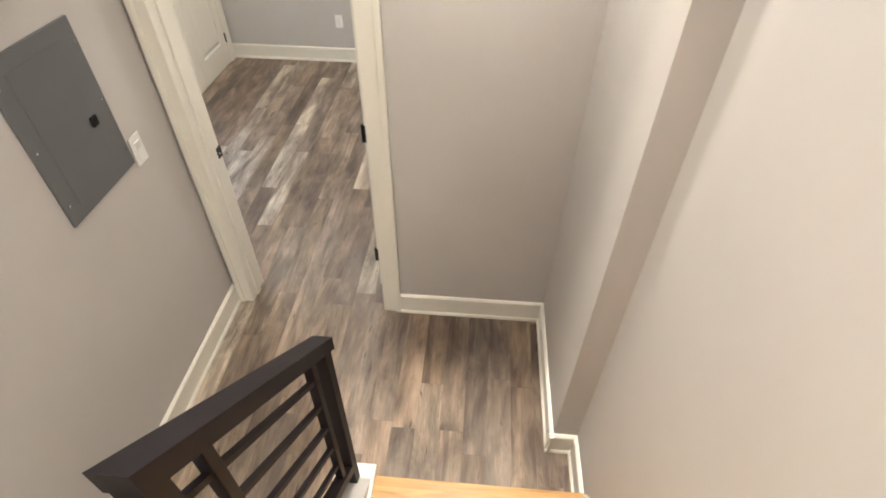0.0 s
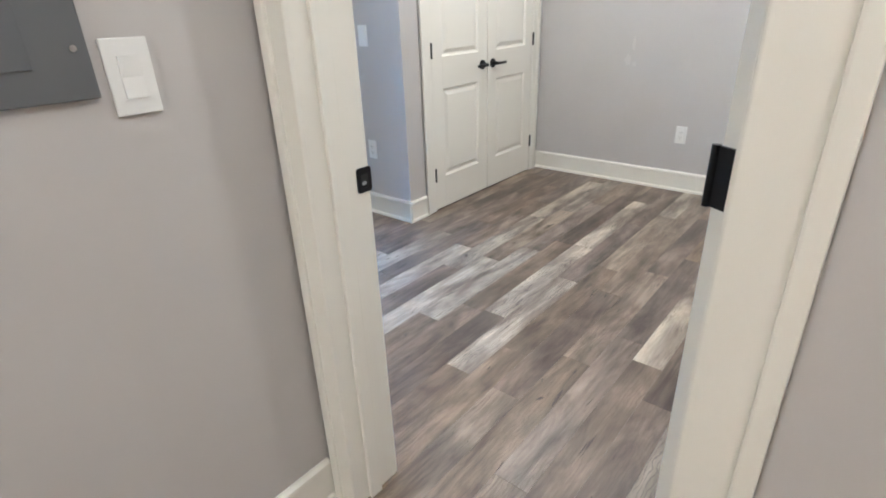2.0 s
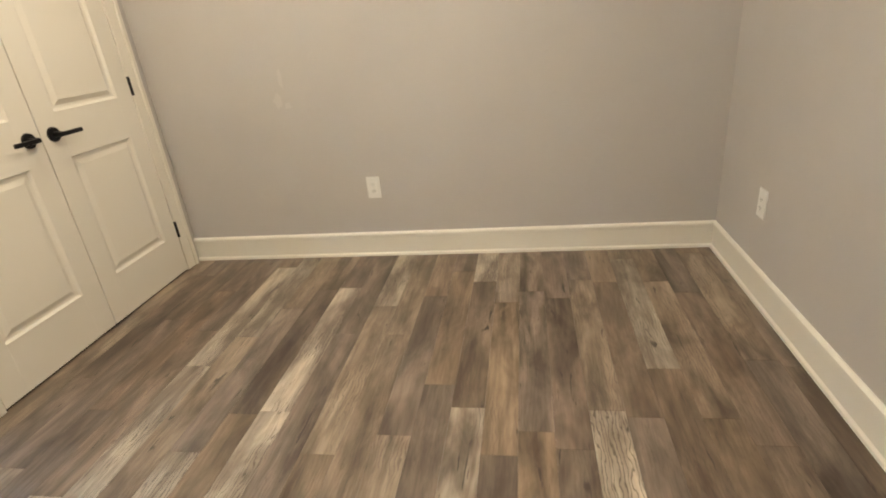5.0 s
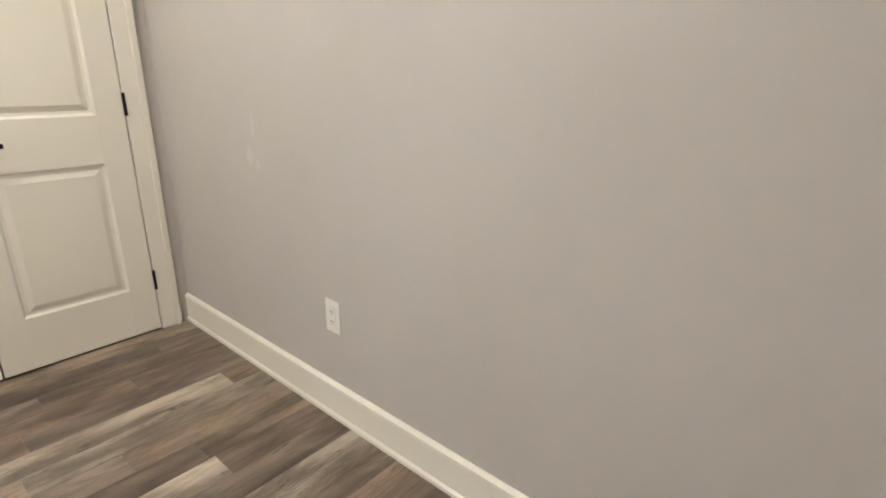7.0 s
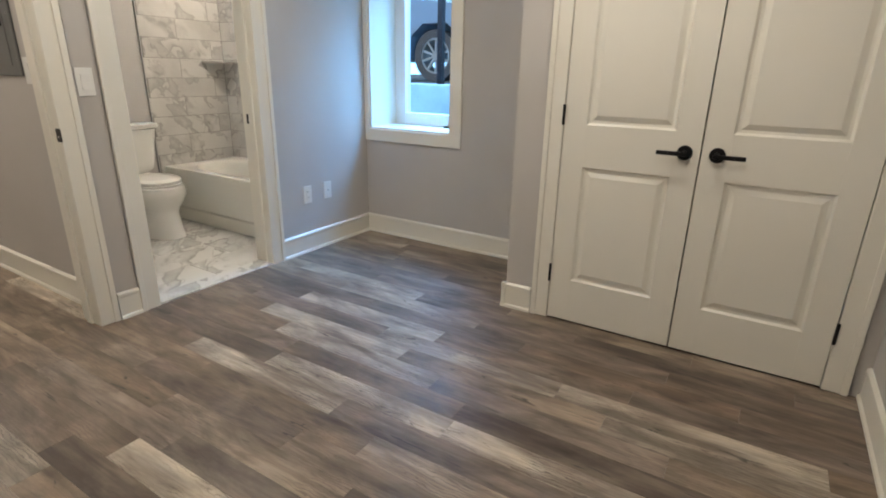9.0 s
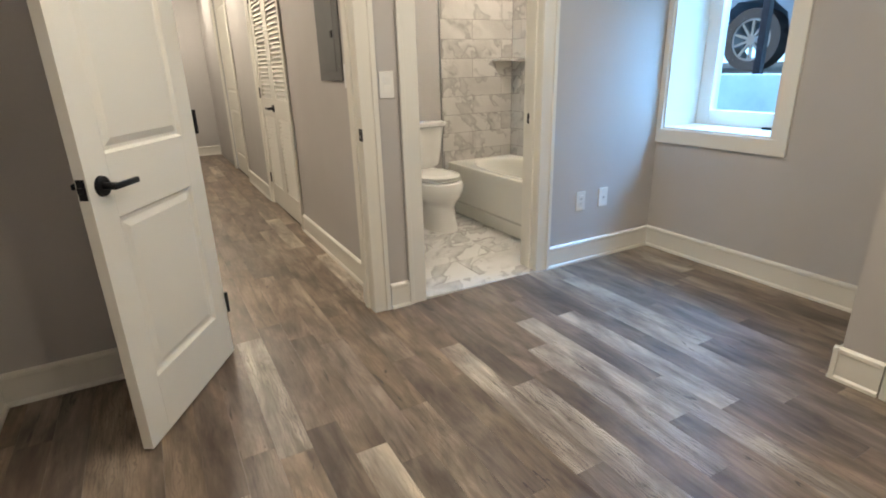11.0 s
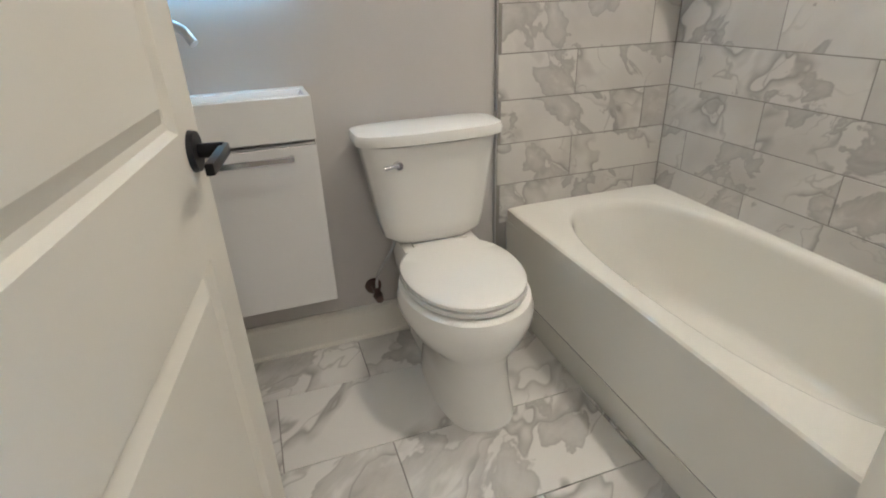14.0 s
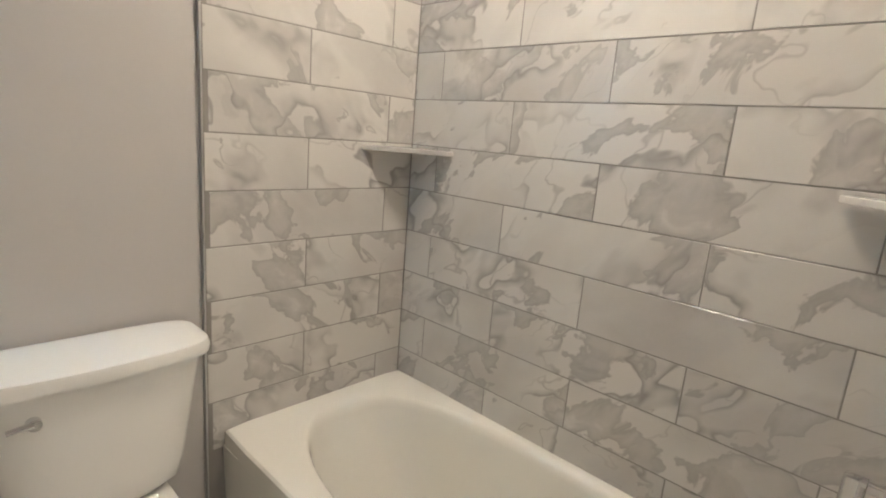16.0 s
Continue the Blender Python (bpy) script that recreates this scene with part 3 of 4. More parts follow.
# ---- strike plates and spare hinges on the jambs ----
def rounded_outline(w, h, r, seg=5):
    pts = []
    for cx, cy, a0 in ((w - r, h - r, 0), (r - w, h - r, 90), (r - w, r - h, 180), (w - r, r - h, 270)):
        for k in range(seg + 1):
            a = radians(a0 + 90 * k / seg)
            pts.append((cx + r * math.cos(a), cy + r * math.sin(a)))
    return pts


def strike(x, y, z, sx, w=0.021):
    e = tagged(new("strike_plate"), "black rounded strike plate let into the white jamb", "strike plate", "strike plates")
    e.location = (x, y, z)
    bm = bmesh.new()
    prism(bm, rounded_outline(w, 0.0285, 0.007), "x", *sorted((0, sx * 0.0025)))
    part("plate", bm, M_BLACK, e)
    bm = bmesh.new()
    prism(bm, rounded_outline(0.010, 0.013, 0.003), "x", *sorted((sx * 0.001, sx * 0.0029)))
    part("bolt_hole", bm, M_SLOT, e)
    bm = bmesh.new()
    prism(bm, rounded_outline(0.006, 0.004, 0.003), "x", *sorted((sx * 0.0015, sx * 0.0034)))
    bmesh.ops.translate(bm, verts=bm.verts, vec=(0, -0.002, -0.007))
    part("bolt_lip", bm, M_NICKEL, e, "bare metal lip in the bolt hole")
    for dz in (-0.021, 0.021):
        bm = bmesh.new()
        cyl(bm, (sx * 0.002, 0, dz), (sx * 0.0034, 0, dz), 0.0035, None, 10)
        part("screw", bm, M_BLACK, e)


strike(EX0, 1.981, 0.907, 1)
strike(BX0, 1.897, 0.907, 1)


def jamb_hinge(x, y, z, sx):
    """The jamb leaf of a hinge of an open door."""
    e = tagged(new("hinge_leaf"), "black hinge leaf screwed to the white jamb", "hinge", "jamb hinges")
    e.location = (x, y, z)
    bm = bmesh.new()
    box(bm, 0, -0.022, -0.045, sx * 0.003, 0.022, 0.045, 0.001)
    part("leaf", bm, M_BLACK, e)
    for dz in (-0.03, 0.0, 0.03):
        bm = bmesh.new()
        cyl(bm, (sx * 0.003, 0.006 * (1 if dz else -1), dz), (sx * 0.0045, 0.006 * (1 if dz else -1), dz), 0.004, None, 10)
        part("screw", bm, M_SLOT, e)


for z in (0.25, 1.02, 1.80):
    jamb_hinge(EX1, 1.955, z, -1)
    jamb_hinge(BX1, 1.875, z, -1)


# ---- electrical fittings ----
def on_wall(e, x, y, z, face):
    """Stands a fitting on a wall: local x along the wall, local -y outwards."""
    e.matrix_world = pose(x, y, z, 0, 0, {"-y": 0, "+x": 90, "+y": 180, "-x": -90}[face])


def wall_plate(kind, x, y, z, face):
    name = {"switch": "light_switch", "outlet": "wall_outlet", "blank": "cable_outlet"}[kind]
    label = {"switch": "white rocker light switch on the greige wall", "outlet": "white duplex wall outlet above the baseboard", "blank": "white cable outlet plate above the baseboard"}[kind]
    e = tagged(new(name), label, name.replace("_", " "), "wall plates")
    bm = bmesh.new()
    box(bm, -0.036, -0.006, -0.059, 0.036, 0.0, 0.059, 0.0025)
    part("plate", bm, M_PLASTIC, e)
    if kind == "switch":
        bm = bmesh.new()
        prism(bm, [(-0.006, -0.033), (-0.0095, -0.033), (-0.007, 0.0), (-0.011, 0.033), (-0.006, 0.033)], "x", -0.0165, 0.0165)
        part("rocker", bm, M_PLASTIC, e)
    elif kind == "outlet":
        bm = bmesh.new()
        box(bm, -0.0165, -0.0085, -0.034, 0.0165, -0.006, 0.034, 0.001)
        part("socket_face", bm, M_PLASTIC, e)
        for dz in (-0.018, 0.018):
            bm = bmesh.new()
            box(bm, -0.0075, -0.0092, dz - 0.003, -0.0055, -0.0083, dz + 0.005)
            box(bm, 0.0055, -0.0092, dz - 0.002, 0.0075, -0.0083, dz + 0.005)
            cyl(bm, (0, -0.0092, dz - 0.008), (0, -0.0083, dz - 0.008), 0.0022, None, 8)
            part("slots", bm, M_SLOT, e)
    else:
        bm = bmesh.new()
        cyl(bm, (0, -0.006, 0), (0, -0.014, 0), 0.005, None, 10)
        part("jack", bm, M_NICKEL, e, "small metal jack")
    for dz in (-0.048, 0.048):
        bm = bmesh.new()
        cyl(bm, (0, -0.0055, dz), (0, -0.0068, dz), 0.0028, None, 10)
        part("screw", bm, M_PLASTIC, e)
    on_wall(e, x, y, z, face)


wall_plate("switch", -2.622, 3.505, 1.117, "-y")
wall_plate("outlet", -2.62, 3.505, 0.437, "-y")
wall_plate("outlet", -1.178, RY1, 0.395, "-y")
wall_plate("outlet", RX1, 4.59, 0.395, "-x")
wall_plate("outlet", -2.372, RY0, 0.396, "+y")
wall_plate("blank", -2.560, RY0, 0.397, "+y")
wall_plate("switch", -1.124, RY0, 1.125, "+y")
wall_plate("switch", HALLX, 1.592, 1.165, "+x")


def electrical_panel():
    e = tagged(new("electrical_panel"), "grey steel breaker panel cover set in the hall wall", "electrical panel")
    w, h = 0.385, 0.548
    bm = bmesh.new()
    box(bm, -w / 2, -0.010, -h / 2, w / 2, 0.0, h / 2, 0.003)
    part("cover", bm, M_PANEL, e)
    bm = bmesh.new()
    box(bm, -0.13, -0.0125, -0.225, 0.115, -0.010, 0.225, 0.001)
    d = part("door", bm, M_PANEL, e)
    bm = bmesh.new()
    box(bm, 0.074, -0.021, -0.055, 0.104, -0.015, -0.020, 0.002)
    part("latch", bm, M_BLACK, d, "black plastic latch")
    for sx in (-0.172, 0.172):
        for z in (-0.2, 0.0, 0.2):
            bm = bmesh.new()
            cyl(bm, (sx, -0.010, z), (sx, -0.013, z), 0.005, None, 12)
            part("screw", bm, M_CHROME, e)
    on_wall(e, HALLX, 1.347, 1.413, "+x")


electrical_panel()


def text_part(words, size, mat, parent, at, label=""):
    cu = bpy.data.curves.new("lettering", "FONT")
    cu.body, cu.size, cu.extrude, cu.align_x, cu.align_y = words, size, 0.0006, "CENTER", "CENTER"
    tmp = bpy.data.objects.new("lettering", cu)
    me = bpy.data.meshes.new_from_object(tmp)
    me.materials.append(mat)
    ob = new("lettering", me)
    bpy.data.objects.remove(tmp)
    ob.parent = parent
    ob.matrix_local = pose(*at, 90, 0, 0)
    ob["label"] = label or "white raised lettering"
    return ob


def fire_alarm():
    e = tagged(new("fire_alarm_pull_station"), "red fire alarm pull station with an orange tag above", "fire alarm")
    bm = bmesh.new()
    prism(bm, [(0.0, -0.07), (-0.030, -0.066), (-0.040, 0.04), (-0.034, 0.07), (0.0, 0.07)], "x", -0.051, 0.051)
    part("housing", bm, M_RED, e)
    bm = bmesh.new()
    box(bm, -0.033, -0.048, -0.022, 0.033, -0.036, 0.026, 0.003)
    part("frame", bm, M_NICKEL, e, "silver frame round the pull bar")
    bm = bmesh.new()
    box(bm, -0.028, -0.052, -0.018, 0.028, -0.044, -0.002, 0.003)
    box(bm, -0.028, -0.056, 0.002, 0.028, -0.046, 0.020, 0.003)
    part("pull_bar", bm, M_BLACK, e, "black pull bar")
    bm = bmesh.new()
    box(bm, -0.046, -0.034, -0.066, 0.046, -0.031, -0.058)
    part("lower_rim", bm, M_LETTER, e, "pale lower rim")
    text_part("FIRE", 0.032, M_LETTER, e, (0, -0.0405, 0.046))
    bm = bmesh.new()
    box(bm, -0.049, -0.010, 0.072, 0.045, -0.007, 0.122, 0.001)
    tag = part("tag", bm, M_ORANGE, e, "bright orange paper tag")
    for i in range(3):
        bm = bmesh.new()
        box(bm, -0.034, -0.0108, 0.084 + i * 0.011, 0.032 - 0.008 * i, -0.0098, 0.087 + i * 0.011)
        part("print_line", bm, M_RED, tag)
    on_wall(e, RX0, 3.283, 1.128, "+x")


fire_alarm()


# ---- window ----
def window():
    out = RX0 - 0.37
    bm = bmesh.new()
    for b in ((WY0 - 0.075, WZ0 - 0.085, WY1 + 0.085, WZ0), (WY0 - 0.037, WZ0, WY0, WZ1), (WY1, WZ0, WY1 + 0.085, WZ1), (WY0 - 0.037, WZ1, WY1 + 0.085, WZ1 + 0.085)):
        y0, z0, y1, z1 = b
        box(bm, RX0, max(y0, RY0 + 0.003), z0, RX0 + 0.017, y1, z1, 0.003)
    w = structure("window_1", bm, M_TRIM, "deep-set white window with pale casing, bright daylight", "window")
    bm = bmesh.new()
    t = 0.012
    box(bm, out, WY0, WZ0, RX0 + 0.002, WY0 + t, WZ1)
    box(bm, out, WY1 - t, WZ0, RX0 + 0.002, WY1, WZ1)
    box(bm, out, WY0 + t, WZ0, RX0 + 0.004, WY1 - t, WZ0 + t)
    box(bm, out, WY0 + t, WZ1 - t, RX0 + 0.002, WY1 - t, WZ1)
    part("window_reveal", bm, M_TRIM, w, "white boxed window reveal and sill")
    bm = bmesh.new()
    f = 0.09
    y0, y1, z0, z1 = WY0 + t, WY1 - t, WZ0 + t, WZ1 - t
    for b in ((y0, z0, y0 + f, z1), (y1 - f, z0, y1, z1), (y0 + f, z0, y1 - f, z0 + f), (y0 + f, z1 - f, y1 - f, z1)):
        box(bm, out, b[0], b[1], out + 0.07, b[2], b[3], 0.004)
    fr = part("window_frame", bm, M_PLASTIC, w, "white vinyl window frame")
    bm = bmesh.new()
    box(bm, out + 0.03, y0 + f - 0.005, z0 + f - 0.005, out + 0.036, y1 - f + 0.005, z1 - f + 0.005)
    pane = part("pane", bm, M_GLASS, fr)
    pane.visible_shadow = False
    bm = bmesh.new()
    box(bm, out + 0.08, 2.50, z0 + 0.0, out + 0.11, 2.60, z0 + 0.012, 0.003)
    part("sash_latch", bm, M_BLACK, w, "dark sash latch on the sill")


window()

# outside: light well, pavement, railing and a parked car
solid("ground", [(-60, -60, -0.25, RX0 - 0.4, 60, -0.15)], M_CONCRETE, "pale concrete floor of the light well", "ground")
solid("light_well_wall", [(-5.0, -3, -0.15, -4.6, 6, 1.07)], M_CONCRETE, "pale concrete retaining wall outside the window", "wall")
solid("road", [(-60, -60, 0.9, -5.0, 60, 1.06)], M_ASPHALT, "asphalt street at the level of the sill", "road")


# added glowing panel: brightens the window view and sends blue light indoors
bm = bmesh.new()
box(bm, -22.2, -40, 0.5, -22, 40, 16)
structure("backdrop", bm, M_BACKDROP, "pale blue glowing panel added beyond the street in place of hazy daylight", "sky")


def railing():
    e = tagged(new("iron_railing"), "black iron railing on the concrete wall outside", "railing")
    for y in (-1.1, 0.2, 1.5):
        bm = bmesh.new()
        box(bm, -4.83, y - 0.03, 1.07, -4.77, y + 0.03, 2.1, 0.004)
        part("post", bm, M_RAIL, e)
    for i in range(10):
        y = -0.95 + i * 0.13 + (0.13 if i > 7 else 0)
        bm = bmesh.new()
        box(bm, -4.808, y - 0.008, 1.16, -4.792, y + 0.008, 2.1)
        part("baluster", bm, M_RAIL, e)
    for z in (1.15, 2.08):
        bm = bmesh.new()
        box(bm, -4.82, -1.1, z, -4.78, 1.5 if z > 2 else 0.4, z + 0.03, 0.004)
        part("rail", bm, M_RAIL, e)


railing()


def parked_car():
    e = tagged(new("parked_car"), "dark parked car with silver spoked wheels on the street", "car")
    e.location = (-6.6, 0.25, 1.06)
    side = [(-2.9, 0.32), (-2.85, 0.85), (-2.0, 1.0), (-1.2, 1.1), (-0.45, 1.12), (0.5, 1.0), (0.95, 0.85), (0.95, 0.32), (0.48, 0.30), (0.40, 0.62), (0.2, 0.78), (-0.2, 0.78), (-0.40, 0.62), (-0.48, 0.30), (-2.0, 0.28), (-2.1, 0.6), (-2.3, 0.76), (-2.6, 0.76), (-2.8, 0.6), (-2.86, 0.32)]
    bm = bmesh.new()
    prism(bm, side, "x", -1.7, 0.0)
    part("body", bm, M_CARPAINT, e)
    bm = bmesh.new()
    loft(bm, [[(-1.6, -2.7, 1.0), (-0.08, -2.7, 1.0), (-0.08, -0.2, 1.1), (-1.6, -0.2, 1.1)], [(-1.45, -2.4, 1.6), (-0.25, -2.4, 1.6), (-0.25, -0.9, 1.6), (-1.45, -0.9, 1.6)]])
    part("cabin", bm, M_GLASS, e, "tinted glass cabin")
    for wy in (0.0, -2.45):
        bm = bmesh.new()
        ring_prism(bm, 0.24, 0.35, -0.11, 0.11, 40)
        bmesh.ops.rotate(bm, verts=bm.verts, cent=(0, 0, 0), matrix=Matrix.Rotation(radians(90), 3, "Y"))
        wh = part("tyre", bm, M_RUBBER, e)
        wh.location = (-0.13, wy, 0.35)
        bm = bmesh.new()
        ring_prism(bm, 0.215, 0.242, -0.1, 0.1, 40)
        cyl(bm, (0, 0, 0.05), (0, 0, 0.10), 0.055)
        for k in range(10):
            a = k * 0.62832
            n = len(bm.verts)
            bmesh.ops.create_cube(bm, size=1, matrix=Matrix.Rotation(a, 4, "Z") @ Matrix.Translation((0.13, 0, 0.075)) @ Matrix.Diagonal((0.18, 0.03, 0.03, 1)))
        bmesh.ops.rotate(bm, verts=bm.verts, cent=(0, 0, 0), matrix=Matrix.Rotation(radians(90), 3, "Y"))
        part("rim", bm, M_ALLOY, wh, "silver spoked alloy rim")


parked_car()


# ---- stair ----
def stair():
    e = tagged(new("staircase"), "stair with honey oak treads and pale painted risers", "staircase")
    run, rise, y_first = 0.25, 0.19, 0.80
    for k in range(1, 15):
        y = y_first - run * (k - 1)
        bm = bmesh.new()
        box(bm, UX1 + 0.001, y - 0.02, rise * (k - 1), SX - 0.001, y - 0.002, rise * k - 0.027)
        part("riser", bm, M_WALL, e)
        bm = bmesh.new()
        box(bm, UX1 + 0.001, y - run - 0.02, rise * k - 0.027, SX - 0.001, y + 0.028, rise * k, 0.006)
        part("tread", bm, M_OAK, e)
    bm = bmesh.new()
    prism(bm, [(0.83, 0.0), (0.83, 0.18), (0.74, 0.30), (-2.7, 2.914), (-2.7, 2.65), (0.55, 0.0)], "x", SX - 0.016, SX - 0.0005)
    part("skirting", bm, M_TRIM, e, "white sloping skirt board along the wall")


stair()


def stair_rail():
    """Black steel balustrade: posts, sloping rails and five thin sloping bars."""
    e = tagged(new("stair_railing"), "black steel stair railing with thin sloping bars", "railing")
    xc, slope = -0.165, 0.915
    y_end, y_top = 0.785, 0.18

    def zline(y, z_at_end):
        return z_at_end + (y_end - y) * slope

    def bar(name, y0, y1, z_at_end, w, h, ymat=M_RAIL):
        bm = bmesh.new()
        prism(bm, [(y0, zline(y0, z_at_end) - h / 2), (y0, zline(y0, z_at_end) + h / 2), (y1, zline(y1, z_at_end) + h / 2), (y1, zline(y1, z_at_end) - h / 2)], "x", xc - w / 2, xc + w / 2)
        part(name, bm, ymat, e)

    def upright(name, y, z0, z1, w, d):
        bm = bmesh.new()
        box(bm, xc - w / 2, y - d / 2, z0, xc + w / 2, y + d / 2, z1, 0.002)
        part(name, bm, M_RAIL, e)

    upright("post", y_end, 0.228, RAILTOP + 0.0, 0.042, 0.042)
    bar("top_rail", y_top, y_end + 0.035, RAILTOP, 0.055, 0.055)
    bar("bottom_rail", y_top, y_end, 0.36, 0.04, 0.05)
    upright("post", 0.201, 0.66, zline(0.201, RAILTOP), 0.042, 0.042)
    for y in (0.70, 0.30):
        upright("upright", y, zline(y, 0.36), zline(y, RAILTOP), 0.026, 0.026)
    gap = (RAILTOP - 0.36) / 6
    for i in range(1, 6):
        bar("infill_bar", y_top, 0.70, 0.36 + gap * i, 0.016, 0.018)


RAILTOP = 1.105
stair_rail()


# ---- bathroom ----
def superellipse(cx, cy, a, b, z, n, count=56):
    pts = []
    for i in range(count):
        th = 2 * math.pi * i / count
        c, s = math.cos(th), math.sin(th)
        r = (abs(c) ** n + abs(s) ** n) ** (-1 / n)
        pts.append((cx + a * c * r, cy + b * s * r, z))
    return pts


TX0, TX1, TY0, TY1 = -2.972, -2.312, 0.445, 1.842


def bathtub():
    e = tagged(new("bathtub"), "white alcove bathtub with a smooth apron front", "bathtub")
    cx, cy = (TX0 + TX1) / 2, (TY0 + TY1) / 2
    a, b, z = (TX1 - TX0) / 2, (TY1 - TY0) / 2, 0.433
    ic, jc = -2.658, 1.15
    bm = bmesh.new()
    rings = [superellipse(cx, cy, a, b, z - 0.05, 60), superellipse(cx, cy, a, b, z - 0.006, 60), superellipse(cx, cy, a - 0.006, b - 0.006, z, 60)]
    # opening, rolled lip, steep sides, a tight fillet and the flat floor
    for ra, rb, dy, rz, n in ((0.289, 0.635, 0, z + 0.001, 2.5), (0.281, 0.624, 0, z - 0.004, 2.5), (0.273, 0.610, 0, z - 0.014, 2.6), (0.267, 0.598, 0, z - 0.032, 2.7), (0.263, 0.582, 0.004, z - 0.075, 2.8),
                              (0.254, 0.530, 0.02, 0.24, 3.1), (0.247, 0.495, 0.035, 0.158, 3.2), (0.241, 0.473, 0.04, 0.125, 3.2), (0.231, 0.452, 0.045, 0.105, 3.1), (0.214, 0.430, 0.045, 0.095, 3.0), (0.19, 0.40, 0.045, 0.091, 3.0), (0.06, 0.2, 0.045, 0.087, 2.4)):
        rings.append(superellipse(ic, jc + dy, ra, rb, rz, n))
    loft(bm, rings, False, True)
    part("basin", bm, M_TUB, e, "", True)
    bm = bmesh.new()
    prism(bm, [(TX1 - 0.028, 0.0), (TX1 - 0.028, 0.10), (TX1 - 0.012, 0.125), (TX1 - 0.001, 0.383), (TX1 - 0.05, 0.383), (TX1 - 0.06, 0.0)], "y", TY0, TY1)
    part("apron", bm, M_TUB, e)
    bm = bmesh.new()
    cyl(bm, (ic, jc + 0.40, 0.088), (ic, jc + 0.40, 0.094), 0.03, 0.026, 24)
    part("drain", bm, M_CHROME, e, "chrome drain", True)


bathtub()

TOX = -2.0


def toilet():
    e = tagged(new("toilet"), "white two-piece toilet with its lid closed", "toilet")

    def oval(cy, a, bf, bb, z, n=2.15, count=48):
        """Egg outline: bf to the front (+y), bb to the back."""
        pts = []
        for i in range(count):
            th = 2 * math.pi * i / count
            c, s = math.cos(th), math.sin(th)
            r = (abs(c) ** n + abs(s) ** n) ** (-1 / n)
            pts.append((TOX + a * c * r, cy + (bf if s > 0 else bb) * s * r, z))
        return pts

    bm = bmesh.new()
    loft(bm, [oval(0.80, 0.118, 0.235, 0.23, 0.0, 2.6), oval(0.80, 0.116, 0.233, 0.23, 0.02, 2.6), oval(0.80, 0.106, 0.215, 0.22, 0.10, 2.5), oval(0.80, 0.106, 0.200, 0.22, 0.19, 2.4),
              oval(0.80, 0.128, 0.208, 0.21, 0.225, 2.3), oval(0.80, 0.168, 0.232, 0.21, 0.265, 2.2), oval(0.80, 0.190, 0.250, 0.21, 0.315, 2.15), oval(0.80, 0.192, 0.252, 0.21, 0.345, 2.15), oval(0.80, 0.184, 0.242, 0.21, 0.375, 2.15), oval(0.80, 0.165, 0.22, 0.2, 0.384)])
    part("bowl", bm, M_CERAMIC, e, "", True)
    bm = bmesh.new()
    loft(bm, [[(TOX + sx * w, y, z) for sx, y in ((-1, 0.47), (1, 0.47), (1, 0.68), (-1, 0.68))] for w, z in ((0.085, 0.0), (0.085, 0.15), (0.12, 0.30), (0.13, 0.40), (0.125, 0.42))])
    part("neck", bm, M_CERAMIC, e, "", True)
    bm = bmesh.new()
    loft(bm, [oval(0.79, 0.170, 0.232, 0.19, 0.386), oval(0.79, 0.176, 0.238, 0.195, 0.392), oval(0.79, 0.174, 0.236, 0.195, 0.403), oval(0.79, 0.16, 0.22, 0.185, 0.405)])
    part("seat_ring", bm, M_CERAMIC, e, "", True)
    bm = bmesh.new()
    loft(bm, [oval(0.79, 0.160, 0.22, 0.19, 0.408), oval(0.79, 0.174, 0.235, 0.2, 0.411), oval(0.79, 0.174, 0.235, 0.2, 0.420), oval(0.79, 0.166, 0.226, 0.193, 0.427), oval(0.79, 0.10, 0.14, 0.13, 0.431)])
    part("seat_lid", bm, M_CERAMIC, e, "closed white seat lid", True)
    for sx in (-0.07, 0.07):
        bm = bmesh.new()
        cyl(bm, (TOX + sx - 0.02, 0.605, 0.418), (TOX + sx + 0.02, 0.605, 0.418), 0.012, None, 12)
        part("lid_hinge", bm, M_CERAMIC, e, "", True)

    def tank_ring(w0, y0, y1, z):
        w0 += 0.006
        pts = superellipse(TOX + 0.008, (y0 + y1) / 2, w0, (y1 - y0) / 2, z, 5, 48)
        return [(x, y + (0.016 * (1 - ((x - TOX) / w0) ** 2) if y > (y0 + y1) / 2 else 0), zz) for x, y, zz in pts]

    bm = bmesh.new()
    loft(bm, [tank_ring(0.125, 0.47, 0.585, 0.43), tank_ring(0.155, 0.455, 0.605, 0.455), tank_ring(0.165, 0.45, 0.61, 0.50), tank_ring(0.19, 0.45, 0.615, 0.66), tank_ring(0.206, 0.45, 0.62, 0.755)])
    part("tank", bm, M_CERAMIC, e, "", True)
    bm = bmesh.new()
    loft(bm, [tank_ring(0.205, 0.45, 0.622, 0.752), tank_ring(0.222, 0.445, 0.636, 0.758), tank_ring(0.225, 0.445, 0.638, 0.775), tank_ring(0.220, 0.447, 0.634, 0.789), tank_ring(0.19, 0.47, 0.60, 0.794)])
    part("tank_lid", bm, M_CERAMIC, e, "", True)
    bm = bmesh.new()
    cyl(bm, (TOX + 0.125, 0.615, 0.70), (TOX + 0.125, 0.640, 0.70), 0.014, 0.012)
    cyl(bm, (TOX + 0.125, 0.638, 0.702), (TOX + 0.168, 0.636, 0.697), 0.0065, 0.005)
    part("flush_lever", bm, M_CHROME, e, "chrome flush lever", True)


toilet()


